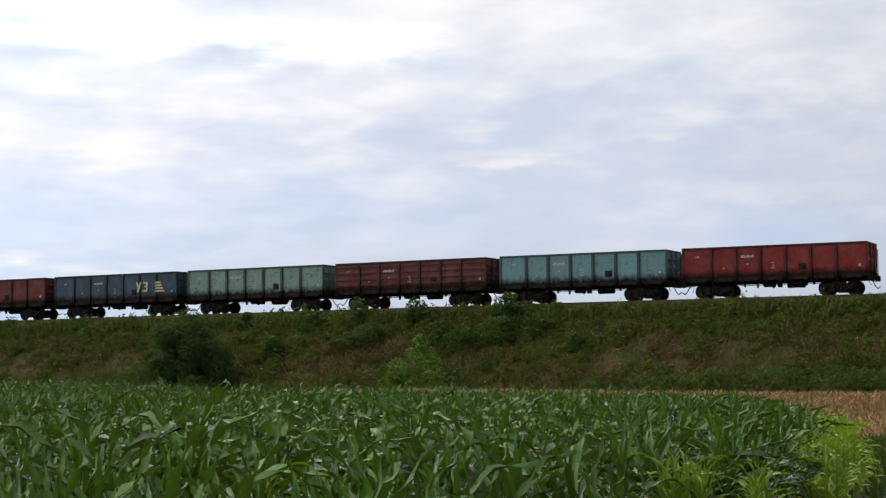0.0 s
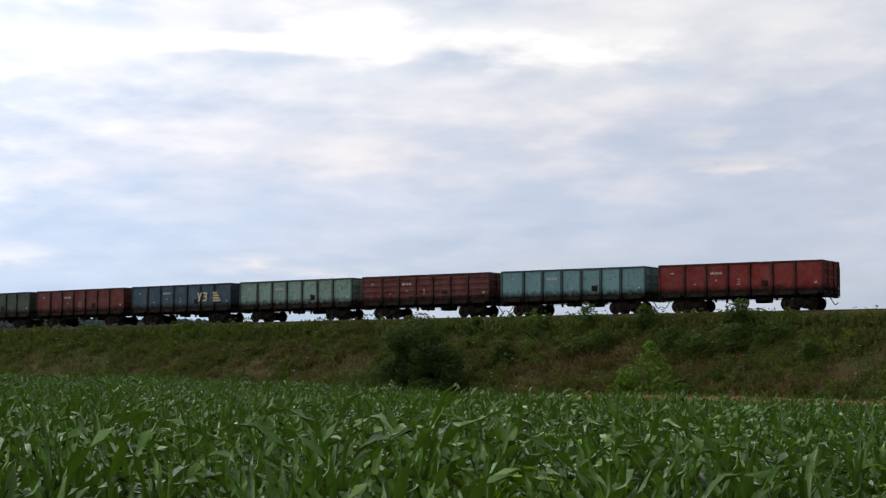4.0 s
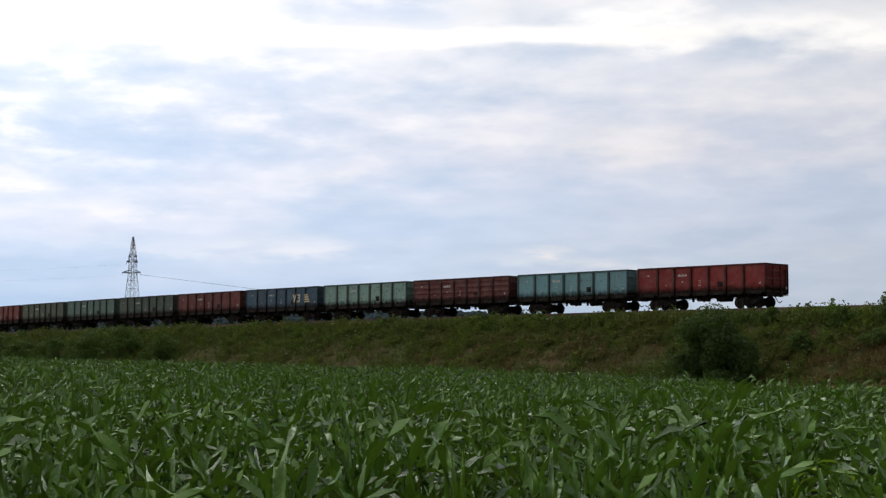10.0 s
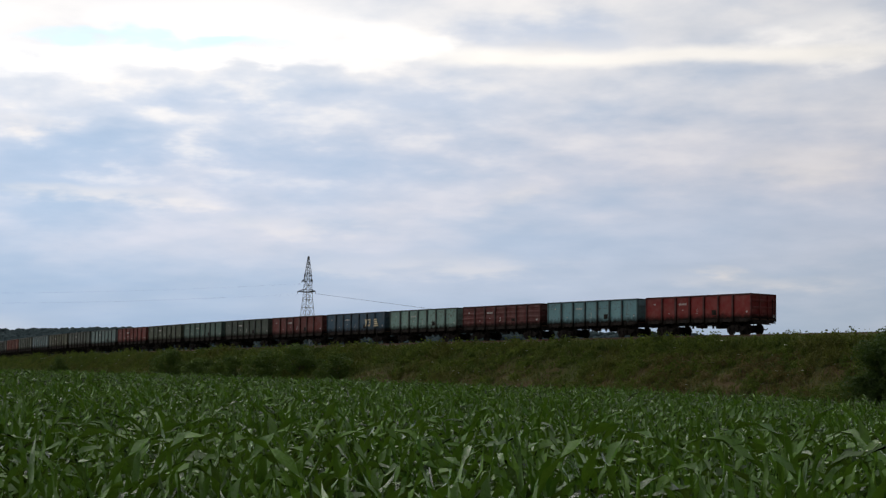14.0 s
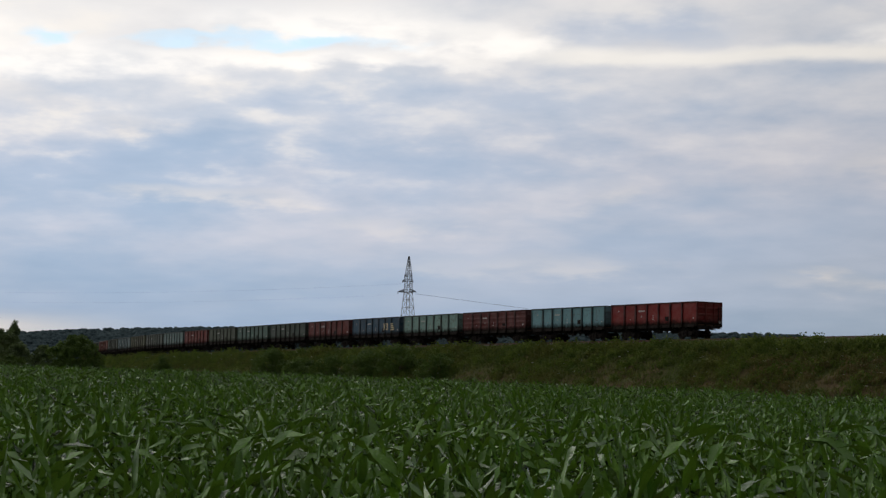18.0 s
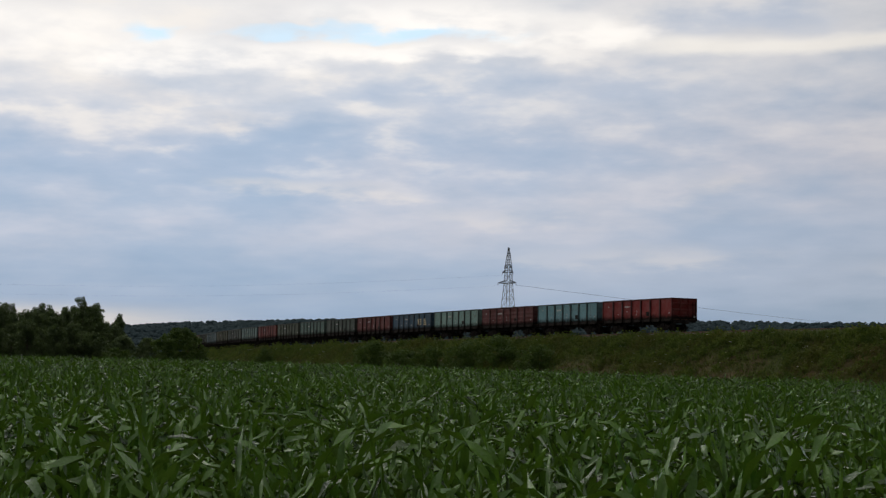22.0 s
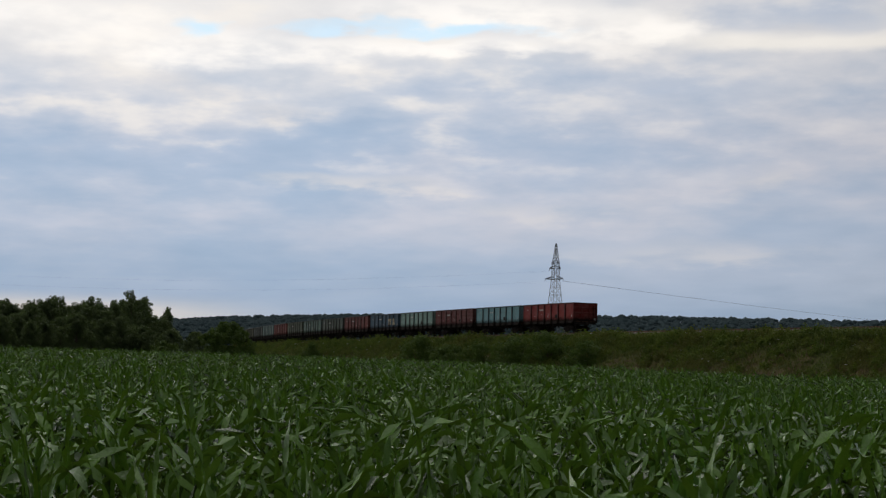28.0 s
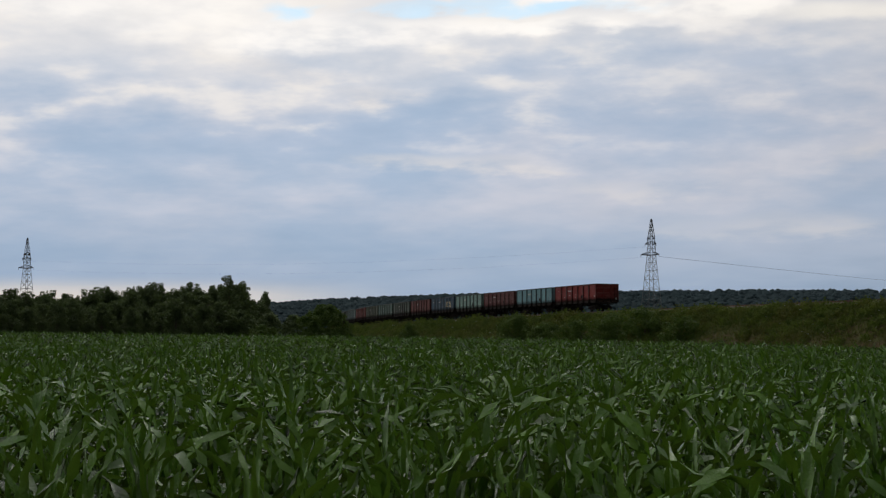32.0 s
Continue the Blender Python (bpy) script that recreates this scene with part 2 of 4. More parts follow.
def paint_build(n):
    """Wagon paint in the object's own colour: faded, streaked with rust, caked with coal dust towards the sill."""
    info = n.add("ShaderNodeObjectInfo")
    p = local(n)
    q = n.add("ShaderNodeVectorMath", {0: p, 1: n.add("ShaderNodeCombineXYZ", {0: n.math("MULTIPLY", info.outputs["Random"], 40.0)}).outputs[0]},
              "ADD").outputs[0]
    base = info.outputs["Color"]
    fade = n.mix(n.smooth(n.noise(q, 1.1, 5.0, 0.6), 0.35, 0.7), base, n.mix(0.10, base, (0.40, 0.36, 0.33)))
    streak = n.noise(n.add("ShaderNodeMapping", {"Vector": q, "Scale": (1.7, 1.7, 0.30)}).outputs[0], 3.0, 5.0, 0.65)
    wear = n.math("MULTIPLY", n.math("SUBTRACT", 0.35, info.outputs["Alpha"]), 0.30)
    rusty = n.mix(n.smooth(n.math("SUBTRACT", streak, wear), 0.56, 0.78), fade, n.mix(0.5, fade, (0.075, 0.045, 0.032)))
    flakes = n.noise(n.add("ShaderNodeMapping", {"Vector": q, "Scale": (1.0, 1.0, 1.6)}).outputs[0], 1.9, 7.0, 0.68)
    rusty = n.mix(n.smooth(n.math("SUBTRACT", flakes, wear), 0.60, 0.66), rusty, n.mix(0.6, rusty, (0.095, 0.060, 0.045)))
    spots = n.noise(q, 7.0, 4.0, 0.6)
    rusty = n.mix(n.smooth(n.math("SUBTRACT", spots, n.math("MULTIPLY", wear, 0.5)), 0.64, 0.72), rusty, (0.085, 0.040, 0.024))
    grime = n.math("ADD", n.math("MULTIPLY", n.add("ShaderNodeSeparateXYZ", {0: p}).outputs[2], -1.0), n.math("MULTIPLY", n.noise(q, 2.6, 4.0), 0.7))
    c = n.mix(n.smooth(grime, -1.68, -1.02), rusty, (0.017, 0.013, 0.011))
    soot = n.smooth(grime, -1.68, -1.02)
    return surface(n, c, n.math("MULTIPLY_ADD", soot, 0.25, 0.65), bump=spots, strength=0.15, depth=0.01, spec=n.math("MULTIPLY_ADD", soot, -0.25, 0.30))


def dark_build(a, b, rough=0.8, metal=0.2):
    def build(n):
        k = n.noise(local(n), 4.0, 5.0, 0.6)
        return surface(n, n.mix(n.smooth(k, 0.35, 0.65), a, b), rough, metal, bump=k, strength=0.3, spec=0.15)
    return build


def plain_build(c, rough=0.7):
    def build(n):
        k = n.noise(local(n), 8.0, 5.0, 0.65)
        return surface(n, n.mix(n.smooth(k, 0.5, 0.75), c, tuple(v * 0.45 for v in c)), rough)
    return build


def steel_build(n):
    k = n.noise(local(n), 1.2, 5.0, 0.6)
    return surface(n, n.mix(k, (0.10, 0.105, 0.11), (0.19, 0.195, 0.20)), 0.6, 0.4)


def hazed_woods_build(n):
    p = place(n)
    # aerial haze painted in: the forest's green is shifted towards blue-grey
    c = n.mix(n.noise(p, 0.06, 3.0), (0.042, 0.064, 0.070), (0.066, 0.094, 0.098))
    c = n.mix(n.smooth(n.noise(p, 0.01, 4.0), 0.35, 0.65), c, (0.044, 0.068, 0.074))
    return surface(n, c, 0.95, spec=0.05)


CORN_SHADED = material("shaded_corn_leaf", corn_build(False))
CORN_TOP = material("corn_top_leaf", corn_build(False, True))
CORN_YELLOW = material("young_corn_leaf", corn_build(True))
STALK = material("corn_stalk", stalk_build)
GRASS = material("embankment_grass", grass_build)


def weed_build(n):
    p = place(n)
    k = n.smooth(n.noise(p, 0.55, 3.0), 0.34, 0.66)
    c = n.mix(island(n), n.mix(k, (0.038, 0.064, 0.013), (0.098, 0.140, 0.025)), n.mix(k, (0.066, 0.099, 0.020), (0.150, 0.188, 0.035)))
    olive = n.smooth(n.noise(p, 0.21, 3.0), 0.48, 0.66)
    return leafy(n, n.mix(n.math("MULTIPLY", olive, 0.55), c, (0.125, 0.098, 0.034)), 0.7, 0.2, 0.10)


WEED = material("weed_leaf", weed_build)
WITHERED = material("withered_weed", foliage_build((0.108, 0.072, 0.032), (0.205, 0.142, 0.064), 0.5))
STRAW = material("dry_straw", straw_build)
BUSH_DARK = material("dark_bush_leaf", foliage_build((0.034, 0.066, 0.018), (0.070, 0.118, 0.030)))
BUSH_LIGHT = material("light_bush_leaf", foliage_build((0.100, 0.190, 0.022), (0.180, 0.290, 0.042)))
FRESH = material("fresh_undergrowth", foliage_build((0.055, 0.105, 0.018), (0.100, 0.170, 0.032)))
BUSH_MID = material("bush_leaf", foliage_build((0.050, 0.090, 0.020), (0.095, 0.145, 0.034)))
TREE_LEAF = material("tree_leaf", foliage_build((0.080, 0.112, 0.056), (0.140, 0.182, 0.078), 0.3))
HAZED_WOODS = material("far_woods_hazed", hazed_woods_build)
BARK = material("bark", bark_build)
GROUND = material("field_ground", ground_build)
SLOPE = material("embankment_earth", slope_build)
BALLAST = material("ballast", ballast_build)
RAIL = material("rail_steel", rail_build)
CONCRETE = material("weathered_concrete", concrete_build)
PAINT = material("wagon_paint", paint_build)
GEAR = material("running_gear", dark_build((0.012, 0.010, 0.009), (0.034, 0.027, 0.023), 0.9, 0.0))
RUST = material("rusty_floor", dark_build((0.05, 0.03, 0.02), (0.10, 0.055, 0.035)))
RUBBER = material("hose_rubber", dark_build((0.012, 0.012, 0.012), (0.025, 0.025, 0.025), 0.7, 0.0))
LETTER = material("stencil_paint", plain_build((0.55, 0.51, 0.47)))
LOGO = material("cream_paint", plain_build((0.62, 0.52, 0.33)))
STEEL = material("galvanised_steel", steel_build)
ARM_STEEL = material("weathered_dark_steel", dark_build((0.035, 0.036, 0.038), (0.075, 0.076, 0.08), 0.7, 0.3))
PORCELAIN = material("insulator", plain_build((0.16, 0.12, 0.10), 0.3))
PETAL = material("white_petals", plain_build((0.75, 0.75, 0.70)))

# ---- mesh building ----


class Shape:
    """Collects points and faces of one mesh."""

    def __init__(self):
        self.v, self.f = [], []

    def box(self, x0, x1, y0, y1, z0, z1, m=None):
        b = len(self.v)
        pts = [Vector((x, y, z)) for z in (z0, z1) for y in (y0, y1) for x in (x0, x1)]
        self.v += [tuple(m @ p if m else p) for p in pts]
        self.f += [tuple(b + i for i in q) for q in ((0, 2, 3, 1), (4, 5, 7, 6), (0, 1, 5, 4), (2, 6, 7, 3), (0, 4, 6, 2), (1, 3, 7, 5))]
        return self

    def prism(self, outline, y0, y1):
        """An outline in x and z, drawn out along y."""
        b, n = len(self.v), len(outline)
        self.v += [(x, y0, z) for x, z in outline] + [(x, y1, z) for x, z in outline]
        self.f += [tuple(range(b, b + n)), tuple(range(b + 2 * n - 1, b + n - 1, -1))]
        self.f += [(b + i, b + n + i, b + n + (i + 1) % n, b + (i + 1) % n) for i in range(n)]
        return self

    def tube(self, pts, radii, sides=8, caps=True):
        """A tube through pts."""
        b = len(self.v)
        pts = [Vector(p) for p in pts]
        if not hasattr(radii, "__len__"):
            radii = [radii] * len(pts)
        for i, p in enumerate(pts):
            d = (pts[min(i + 1, len(pts) - 1)] - pts[max(i - 1, 0)]).normalized()
            a = d.orthogonal().normalized() if abs(d.z) > 0.9 else d.cross(Vector((0, 0, 1))).normalized()
            c = d.cross(a)
            for k in range(sides):
                t = 2 * math.pi * k / sides
                self.v.append(tuple(p + radii[i] * (a * math.cos(t) + c * math.sin(t))))
        for i in range(len(pts) - 1):
            for k in range(sides):
                k2 = (k + 1) % sides
                self.f.append((b + i * sides + k, b + (i + 1) * sides + k, b + (i + 1) * sides + k2, b + i * sides + k2))
        if caps:
            self.f.append(tuple(b + k for k in range(sides)))
            self.f.append(tuple(b + (len(pts) - 1) * sides + k for k in reversed(range(sides))))
        return self

    def lathe(self, profile, centre=(0, 0, 0), sides=20):
        """A profile of (radius, y) turned about the y axis."""
        b, n = len(self.v), len(profile)
        for k in range(sides):
            t = 2 * math.pi * k / sides
            for r, y in profile:
                self.v.append((centre[0] + r * math.cos(t), centre[1] + y, centre[2] + r * math.sin(t)))
        for k in range(sides):
            k2 = (k + 1) % sides
            for i in range(n - 1):
                self.f.append((b + k * n + i, b + k * n + i + 1, b + k2 * n + i + 1, b + k2 * n + i))
        return self

    def mesh(self, name, mat, bevel=0.0, smooth=False):
        me = bpy.data.meshes.new(name)
        me.from_pydata(self.v, [], self.f)
        bm = bmesh.new()
        bm.from_mesh(me)
        bmesh.ops.recalc_face_normals(bm, faces=bm.faces)
        if bevel:
            bmesh.ops.bevel(bm, geom=list(bm.edges), offset=bevel, segments=1, affect="EDGES", clamp_overlap=True)
        bm.to_mesh(me)
        bm.free()
        if smooth:
            me.polygons.foreach_set("use_smooth", [True] * len(me.polygons))
        me.materials.append(mat)
        return me


def bulk(name, verts, quads, mat, smooth=True, second=None, which=None):
    """One mesh from arrays of points and four-cornered faces; second: a material for the faces marked in which."""
    me = bpy.data.meshes.new(name)
    verts, quads = np.asarray(verts, np.float32), np.asarray(quads, np.int32)
    me.vertices.add(len(verts))
    me.vertices.foreach_set("co", verts.ravel())
    me.loops.add(quads.size)
    me.loops.foreach_set("vertex_index", quads.ravel())
    me.polygons.add(len(quads))
    me.polygons.foreach_set("loop_start", np.arange(0, quads.size, 4, dtype=np.int32))
    me.polygons.foreach_set("use_smooth", np.full(len(quads), smooth))
    if second:
        me.polygons.foreach_set("material_index", np.asarray(which, np.int32))
    me.update(calc_edges=True)
    me.materials.append(mat)
    if second:
        me.materials.append(second)
    return me


def part(name, me, parent, at=None, label=""):
    ob = new(name, me)
    ob.parent = parent
    if at is not None:
        ob.matrix_basis = at
    if label:
        ob["label"] = label
    return ob


def scatter(verts, quads, at, turn, size, tall=None):
    """Copies of a small mesh at points, turned about z and scaled, as one pair of arrays."""
    verts, quads, at = np.asarray(verts), np.asarray(quads), np.asarray(at)
    c, s = np.cos(turn)[:, None], np.sin(turn)[:, None]
    k = size[:, None]
    x = (verts[None, :, 0] * c - verts[None, :, 1] * s) * k + at[:, 0:1]
    y = (verts[None, :, 0] * s + verts[None, :, 1] * c) * k + at[:, 1:2]
    z = verts[None, :, 2] * (k if tall is None else tall[:, None]) + at[:, 2:3]
    v = np.stack([x, y, z], -1).reshape(-1, 3)
    q = (quads[None] + (np.arange(len(at)) * len(verts))[:, None, None]).reshape(-1, 4)
    return v, q


def gather(pairs):
    vs, qs, n = [], [], 0
    for v, q in pairs:
        vs.append(v)
        qs.append(q + n)
        n += len(v)
    return np.concatenate(vs), np.concatenate(qs)


# ---- the lie of the land ----
RAIL_TOP = EYE + 5.557      # head of the rail
NEAREST, RADIUS = 121.36, 789.1   # the track's nearest point, and the radius of its bend away from the camera
GAUGE = 1.52


def track(a, off=0.0):
    """The track at arc length a from its nearest point; off: metres towards the camera. x, y and the turn."""
    th = a / RADIUS
    r = RADIUS + off
    return r * np.sin(th), NEAREST + RADIUS - r * np.cos(th), th


def to_track(x, y):
    """Arc length and distance on the camera's side of the centre line."""
    dx, dy = np.asarray(x), NEAREST + RADIUS - np.asarray(y)
    return RADIUS * np.arctan2(dx, dy), np.hypot(dx, dy) - RADIUS


def lie(x, y):
    """Height of the field, without the embankment."""
    x, y = np.asarray(x, float), np.asarray(y, float)
    west = 10 * np.logaddexp(0, (-x - 27) / 10)
    z = 0.018 * 240 * (1 - np.exp(-west / 240)) * 1.25
    off = np.hypot(x, NEAREST + RADIUS - y) - RADIUS
    k = np.clip((36 - np.abs(off)) / 17, 0, 1) * np.clip((x + 84) / 40, 0, 1)
    return z + 0.85 * k * k * (3 - 2 * k)


def bank(off, base):
    """Height of the embankment across the track, off metres from its centre line."""
    o = np.abs(off)
    top = np.interp(o, (0, 1.75, 3.1, 4.1), (RAIL_TOP - 0.20, RAIL_TOP - 0.22, RAIL_TOP - 0.80, RAIL_TOP - 0.86))
    slope = RAIL_TOP - 0.86 - (o - 4.1) * 0.62
    return np.where(o <= 4.1, top, np.maximum(slope, base))


def land(x, y):
    a, off = to_track(x, y)
    return bank(off, lie(x, y))


def spot(bearing, off):
    """The place at that bearing (degrees left of +y from the camera) and off metres before the track."""
    lo, hi = -620.0, 120.0
    for _ in range(50):
        mid = (lo + hi) / 2
        x, y, _th = track(mid, off)
        if math.degrees(math.atan2(-x, y)) > bearing:
            lo = mid
        else:
            hi = mid
    return float(x), float(y)


def away(bearing, dist):
    return -dist * math.sin(radians(bearing)), dist * math.cos(radians(bearing))


rng = np.random.default_rng(7)

# ---- ground ----
rings = np.concatenate([[0.0], np.geomspace(2, 4600, 96)])
spokes = np.linspace(0, 2 * math.pi, 181)[:-1]
gx = np.outer(rings, np.sin(spokes))
gy = np.outer(rings, np.cos(spokes))
gz = lie(gx, gy) - 0.02
n_s = len(spokes)
idx = np.arange(len(rings) * n_s).reshape(len(rings), n_s)
quads = np.stack([idx[:-1], np.roll(idx[:-1], -1, 1), np.roll(idx[1:], -1, 1), idx[1:]], -1).reshape(-1, 4)[:, ::-1]
tagged(new("ground", bulk("ground", np.stack([gx, gy, gz], -1).reshape(-1, 3), quads, GROUND)),
       "bare dark soil and low turf of the farmland", "ground", kind="structure")


def sweep(name, arcs, offs, height, mat):
    """A strip along the track: heights over (arc length, offset)."""
    a, o = np.meshgrid(arcs, offs, indexing="ij")
    x, y, _th = track(a, o)
    z = height(a, o, x, y)
    i = np.arange(a.size).reshape(a.shape)
    q = np.stack([i[:-1, :-1], i[1:, :-1], i[1:, 1:], i[:-1, 1:]], -1).reshape(-1, 4)[:, ::-1]
    return bulk(name, np.stack([x, y, z], -1).reshape(-1, 3), q, mat)


def bank_height(a, o, x, y):
    rough = 0.16 * np.sin(a * 0.31 + 2 * np.sin(o * 0.4)) * np.sin(o * 0.9 + a * 0.13) + 0.1 * np.sin(a * 1.1 + o * 1.7)
    f = np.clip((np.abs(o) - 4.2) / 2, 0, 1)
    return bank(o, lie(x, y) - 0.4) + rough * f - 0.012


slope = np.concatenate([np.linspace(-17, -4.1, 14), np.linspace(-3.6, 3.6, 5), np.linspace(4.1, 17, 30)])
tagged(new("embankment", sweep("embankment", np.arange(-640, 300, 2.0), slope, bank_height, SLOPE)),
       "high earth railway embankment overgrown with weeds", "embankment", kind="structure")
tagged(new("ballast", sweep("ballast", np.arange(-640, 300, 2.0), np.array([-3.1, -1.75, 0.0, 1.75, 3.1]),
                            lambda a, o, x, y: np.interp(np.abs(o), (0, 1.75, 3.1), (RAIL_TOP - 0.19, RAIL_TOP - 0.2, RAIL_TOP - 0.8)), BALLAST)),
       "grey-brown crushed stone ballast bed", "ballast", kind="structure")

# rails
for side in (-1, 1):
    prof = ((-0.075, -0.18), (-0.075, -0.165), (-0.01, -0.15), (-0.01, -0.04), (-0.037, -0.03), (-0.037, 0.0),
            (0.037, 0.0), (0.037, -0.03), (0.01, -0.04), (0.01, -0.15), (0.075, -0.165), (0.075, -0.18))
    arcs = np.arange(-640, 300, 4.0)
    pv, pq = [], []
    for i, a in enumerate(arcs):
        for o, z in prof:
            x, y, _th = track(a, side * (GAUGE / 2 + 0.037) + o)
            pv.append((x, y, RAIL_TOP + z))
        if i:
            b, m = (i - 1) * 12, i * 12
            pq += [(b + k, b + (k + 1) % 12, m + (k + 1) % 12, m + k) for k in range(12)]
    tagged(new("rail", bulk("rail", pv, pq, RAIL, False)), "rusty brown steel rail on the ballast", "rail", "rails of the track", "structure")

# sleepers: loose ones by the nearest stretch, the rest joined
sleeper = Shape().box(-0.13, 0.13, -1.35, 1.35, -0.21, 0.0).mesh("sleeper", CONCRETE, 0.02)
sleepers = tagged(new("sleeper_row"), "row of grey concrete railway sleepers in the ballast", "sleepers", kind="structure")
for i in range(290):
    x, y, th = track(-150 + i * 0.55)
    part("sleeper", sleeper, sleepers, pose(x, y, RAIL_TOP - 0.182, 0, 0, math.degrees(th)))

# ---- far wooded ridge ----
RIDGE = ((0, 0.006), (20, 0.010), (30, 0.021), (36, 0.0343), (38.2, 0.0357), (40.5, 0.0361), (44, 0.0360), (47.3, 0.0362), (51, 0.0353), (55.4, 0.0339),
         (57.2, 0.0327), (58.4, 0.0318), (60, 0.0305), (62.2, 0.0276), (66, 0.024), (72, 0.022), (80, 0.016), (100, 0.008))


def ridge_top(bearing):
    b, e = zip(*RIDGE)
    return np.interp(bearing, b, e)


bear = np.linspace(0, 100, 2400)
dist = np.array([1250.0, 1400, 1500, 1600, 1700, 1900, 2400])
frac = np.array([0.05, 0.45, 0.8, 0.97, 1.0, 0.9, 0.3])
steps = np.concatenate([np.linspace(1250, 1720, 34), [1900, 2400]])
bb, dd = np.meshgrid(bear, steps, indexing="ij")
zz = EYE + ridge_top(bb) * 1600 * np.interp(dd, dist, frac) + 2.0 * np.sin(bb * 2.1) * np.sin(dd * 0.013 + bb)
lump = rng.random(bb.shape) ** 1.5
zz += 2.6 * (lump + 0.5 * np.roll(lump, 1, 0) + 0.5 * np.roll(lump, 1, 1)) / 2 - 2.5
zz += 0.5
zz[:, 0] = 2
vv = np.stack([-dd * np.sin(np.radians(bb)), dd * np.cos(np.radians(bb)), zz], -1).reshape(-1, 3)
ii = np.arange(bb.size).reshape(bb.shape)
qq = np.stack([ii[:-1, :-1], ii[:-1, 1:], ii[1:, 1:], ii[1:, :-1]], -1).reshape(-1, 4)[:, ::-1]
hill = tagged(new("hill", bulk("hill", vv, qq, HAZED_WOODS, True)), "low distant ridge covered in dark blue-green forest, haze in its colour", "hill", kind="structure")


def puffs(n, size, seed, flat=0.7):
    """n small leaf faces about the origin, inside a ball of radius 1."""
    r = np.random.default_rng(seed)
    d = r.normal(size=(n, 3))
    d /= np.linalg.norm(d, axis=1)[:, None]
    c = d * (0.55 + 0.45 * r.random(n) ** 0.5)[:, None]
    u = np.cross(d, r.normal(size=(n, 3)))
    u /= np.linalg.norm(u, axis=1)[:, None] + 1e-6
    w = np.cross(u, d + 0.9 * r.normal(size=(n, 3)))
    w /= np.linalg.norm(w, axis=1)[:, None] + 1e-6
    s = size * (0.6 + 0.8 * r.random(n))[:, None]
    v = np.stack([c - u * s, c + w * s * flat, c + u * s, c - w * s * flat], 1).reshape(-1, 3)
    return v, np.arange(4 * n).reshape(-1, 4)


def far_crown(seed):
    """A small uneven tree crown for the distance, 24 faces."""
    r = np.random.default_rng(seed)
    v = []
    for rad, z in ((0.85, -0.6), (1.0, 0.0), (0.78, 0.5), (0.18, 0.85)):
        for i in range(8):
            t = i * math.pi / 4 + r.uniform(-0.2, 0.2)
            m = rad * r.uniform(0.75, 1.2)
            v.append((m * math.cos(t), m * math.sin(t), z + r.uniform(-0.16, 0.16)))
    q = [(8 * j + i, 8 * j + (i + 1) % 8, 8 * j + 8 + (i + 1) % 8, 8 * j + 8 + i) for j in range(3) for i in range(8)]
    return np.array(v), np.array(q)


crowns = []
for k in range(6):
    v, q = far_crown(30 + k)
    m = 1700
    b = rng.uniform(28, 76, m)
    d = np.interp(0.35 + 0.65 * rng.random(m) ** 0.8, frac[:5], dist[:5])
    e = EYE + ridge_top(b) * 1600 * np.interp(d, dist, frac)
    r = rng.uniform(1.8, 3.3, m)
    at = np.stack([-d * np.sin(np.radians(b)), d * np.cos(np.radians(b)), e + 1.6], -1)
    crowns.append(scatter(v, q, at, rng.uniform(0, 6.28, m), r, r * rng.uniform(0.55, 0.85, m)))
tagged(new("forest", bulk("forest", *gather(crowns), HAZED_WOODS, True)), "dark blue-green tree crowns of the distant forest, haze in their colour", "forest", kind="stuff")

# ---- train ----
BODY, PITCH = 12.84, 13.92
POSTS = (-4.32, -2.60, -0.87, 0.87, 2.60, 4.32)
WHEEL_R = 0.475
SHAPES = {}


def shape(key, build):
    if key not in SHAPES:
        SHAPES[key] = build()
    return SHAPES[key]


def panel_mesh(wide, ribbed):
    s = Shape()
    h = wide / 2
    if not ribbed:
        s.box(-h, h, -0.03, 0.03, 1.36, 3.38)
        return s.mesh("panel", PAINT)
    zs = [1.36]
    for z in (1.62, 2.10, 2.58, 3.06):
        zs += [z, z + 0.06, z + 0.20, z + 0.26]
    zs.append(3.38)
    out = [(z, -0.075 if i % 4 in (2, 3) and 0 < i < 17 else -0.03) for i, z in enumerate(zs)]
    b = len(s.v)
    for x in (-h, h):
        s.v += [(x, y, z) for z, y in out] + [(x, 0.03, 3.38), (x, 0.03, 1.36)]
    n = len(out) + 2
    s.f += [(i, (i + 1) % n, n + (i + 1) % n, n + i) for i in range(n)]
    return s.mesh("panel", PAINT)


def post_mesh():
    s = Shape()
    s.prism(((-0.10, 3.37), (0.10, 3.37), (0.10, 1.30), (0.06, 1.12), (-0.06, 1.12), (-0.10, 1.30)), -0.13, 0.0)
    return s.mesh("post", PAINT, 0.015)


def corner_mesh():
    return Shape().box(-0.07, 0.07, -0.06, 0.09, 1.15, 3.38).mesh("corner_post", PAINT, 0.015)


def rim_mesh():
    s = Shape()
    for y in (-1.53, 1.53):
        s.box(-6.42, 6.42, y - 0.075, y + 0.075, 3.38, 3.50)
    for x in (-6.36, 6.36):
        s.box(x - 0.06, x + 0.06, -1.455, 1.455, 3.382, 3.498)
    return s.mesh("top_rail", PAINT, 0.012)


def end_mesh():
    """An end wall: a plate with pressed ribs across it, facing +x."""
    s = Shape()
    s.box(-0.03, 0.03, -1.44, 1.44, 1.36, 3.38)
    return s.mesh("end_wall", PAINT)


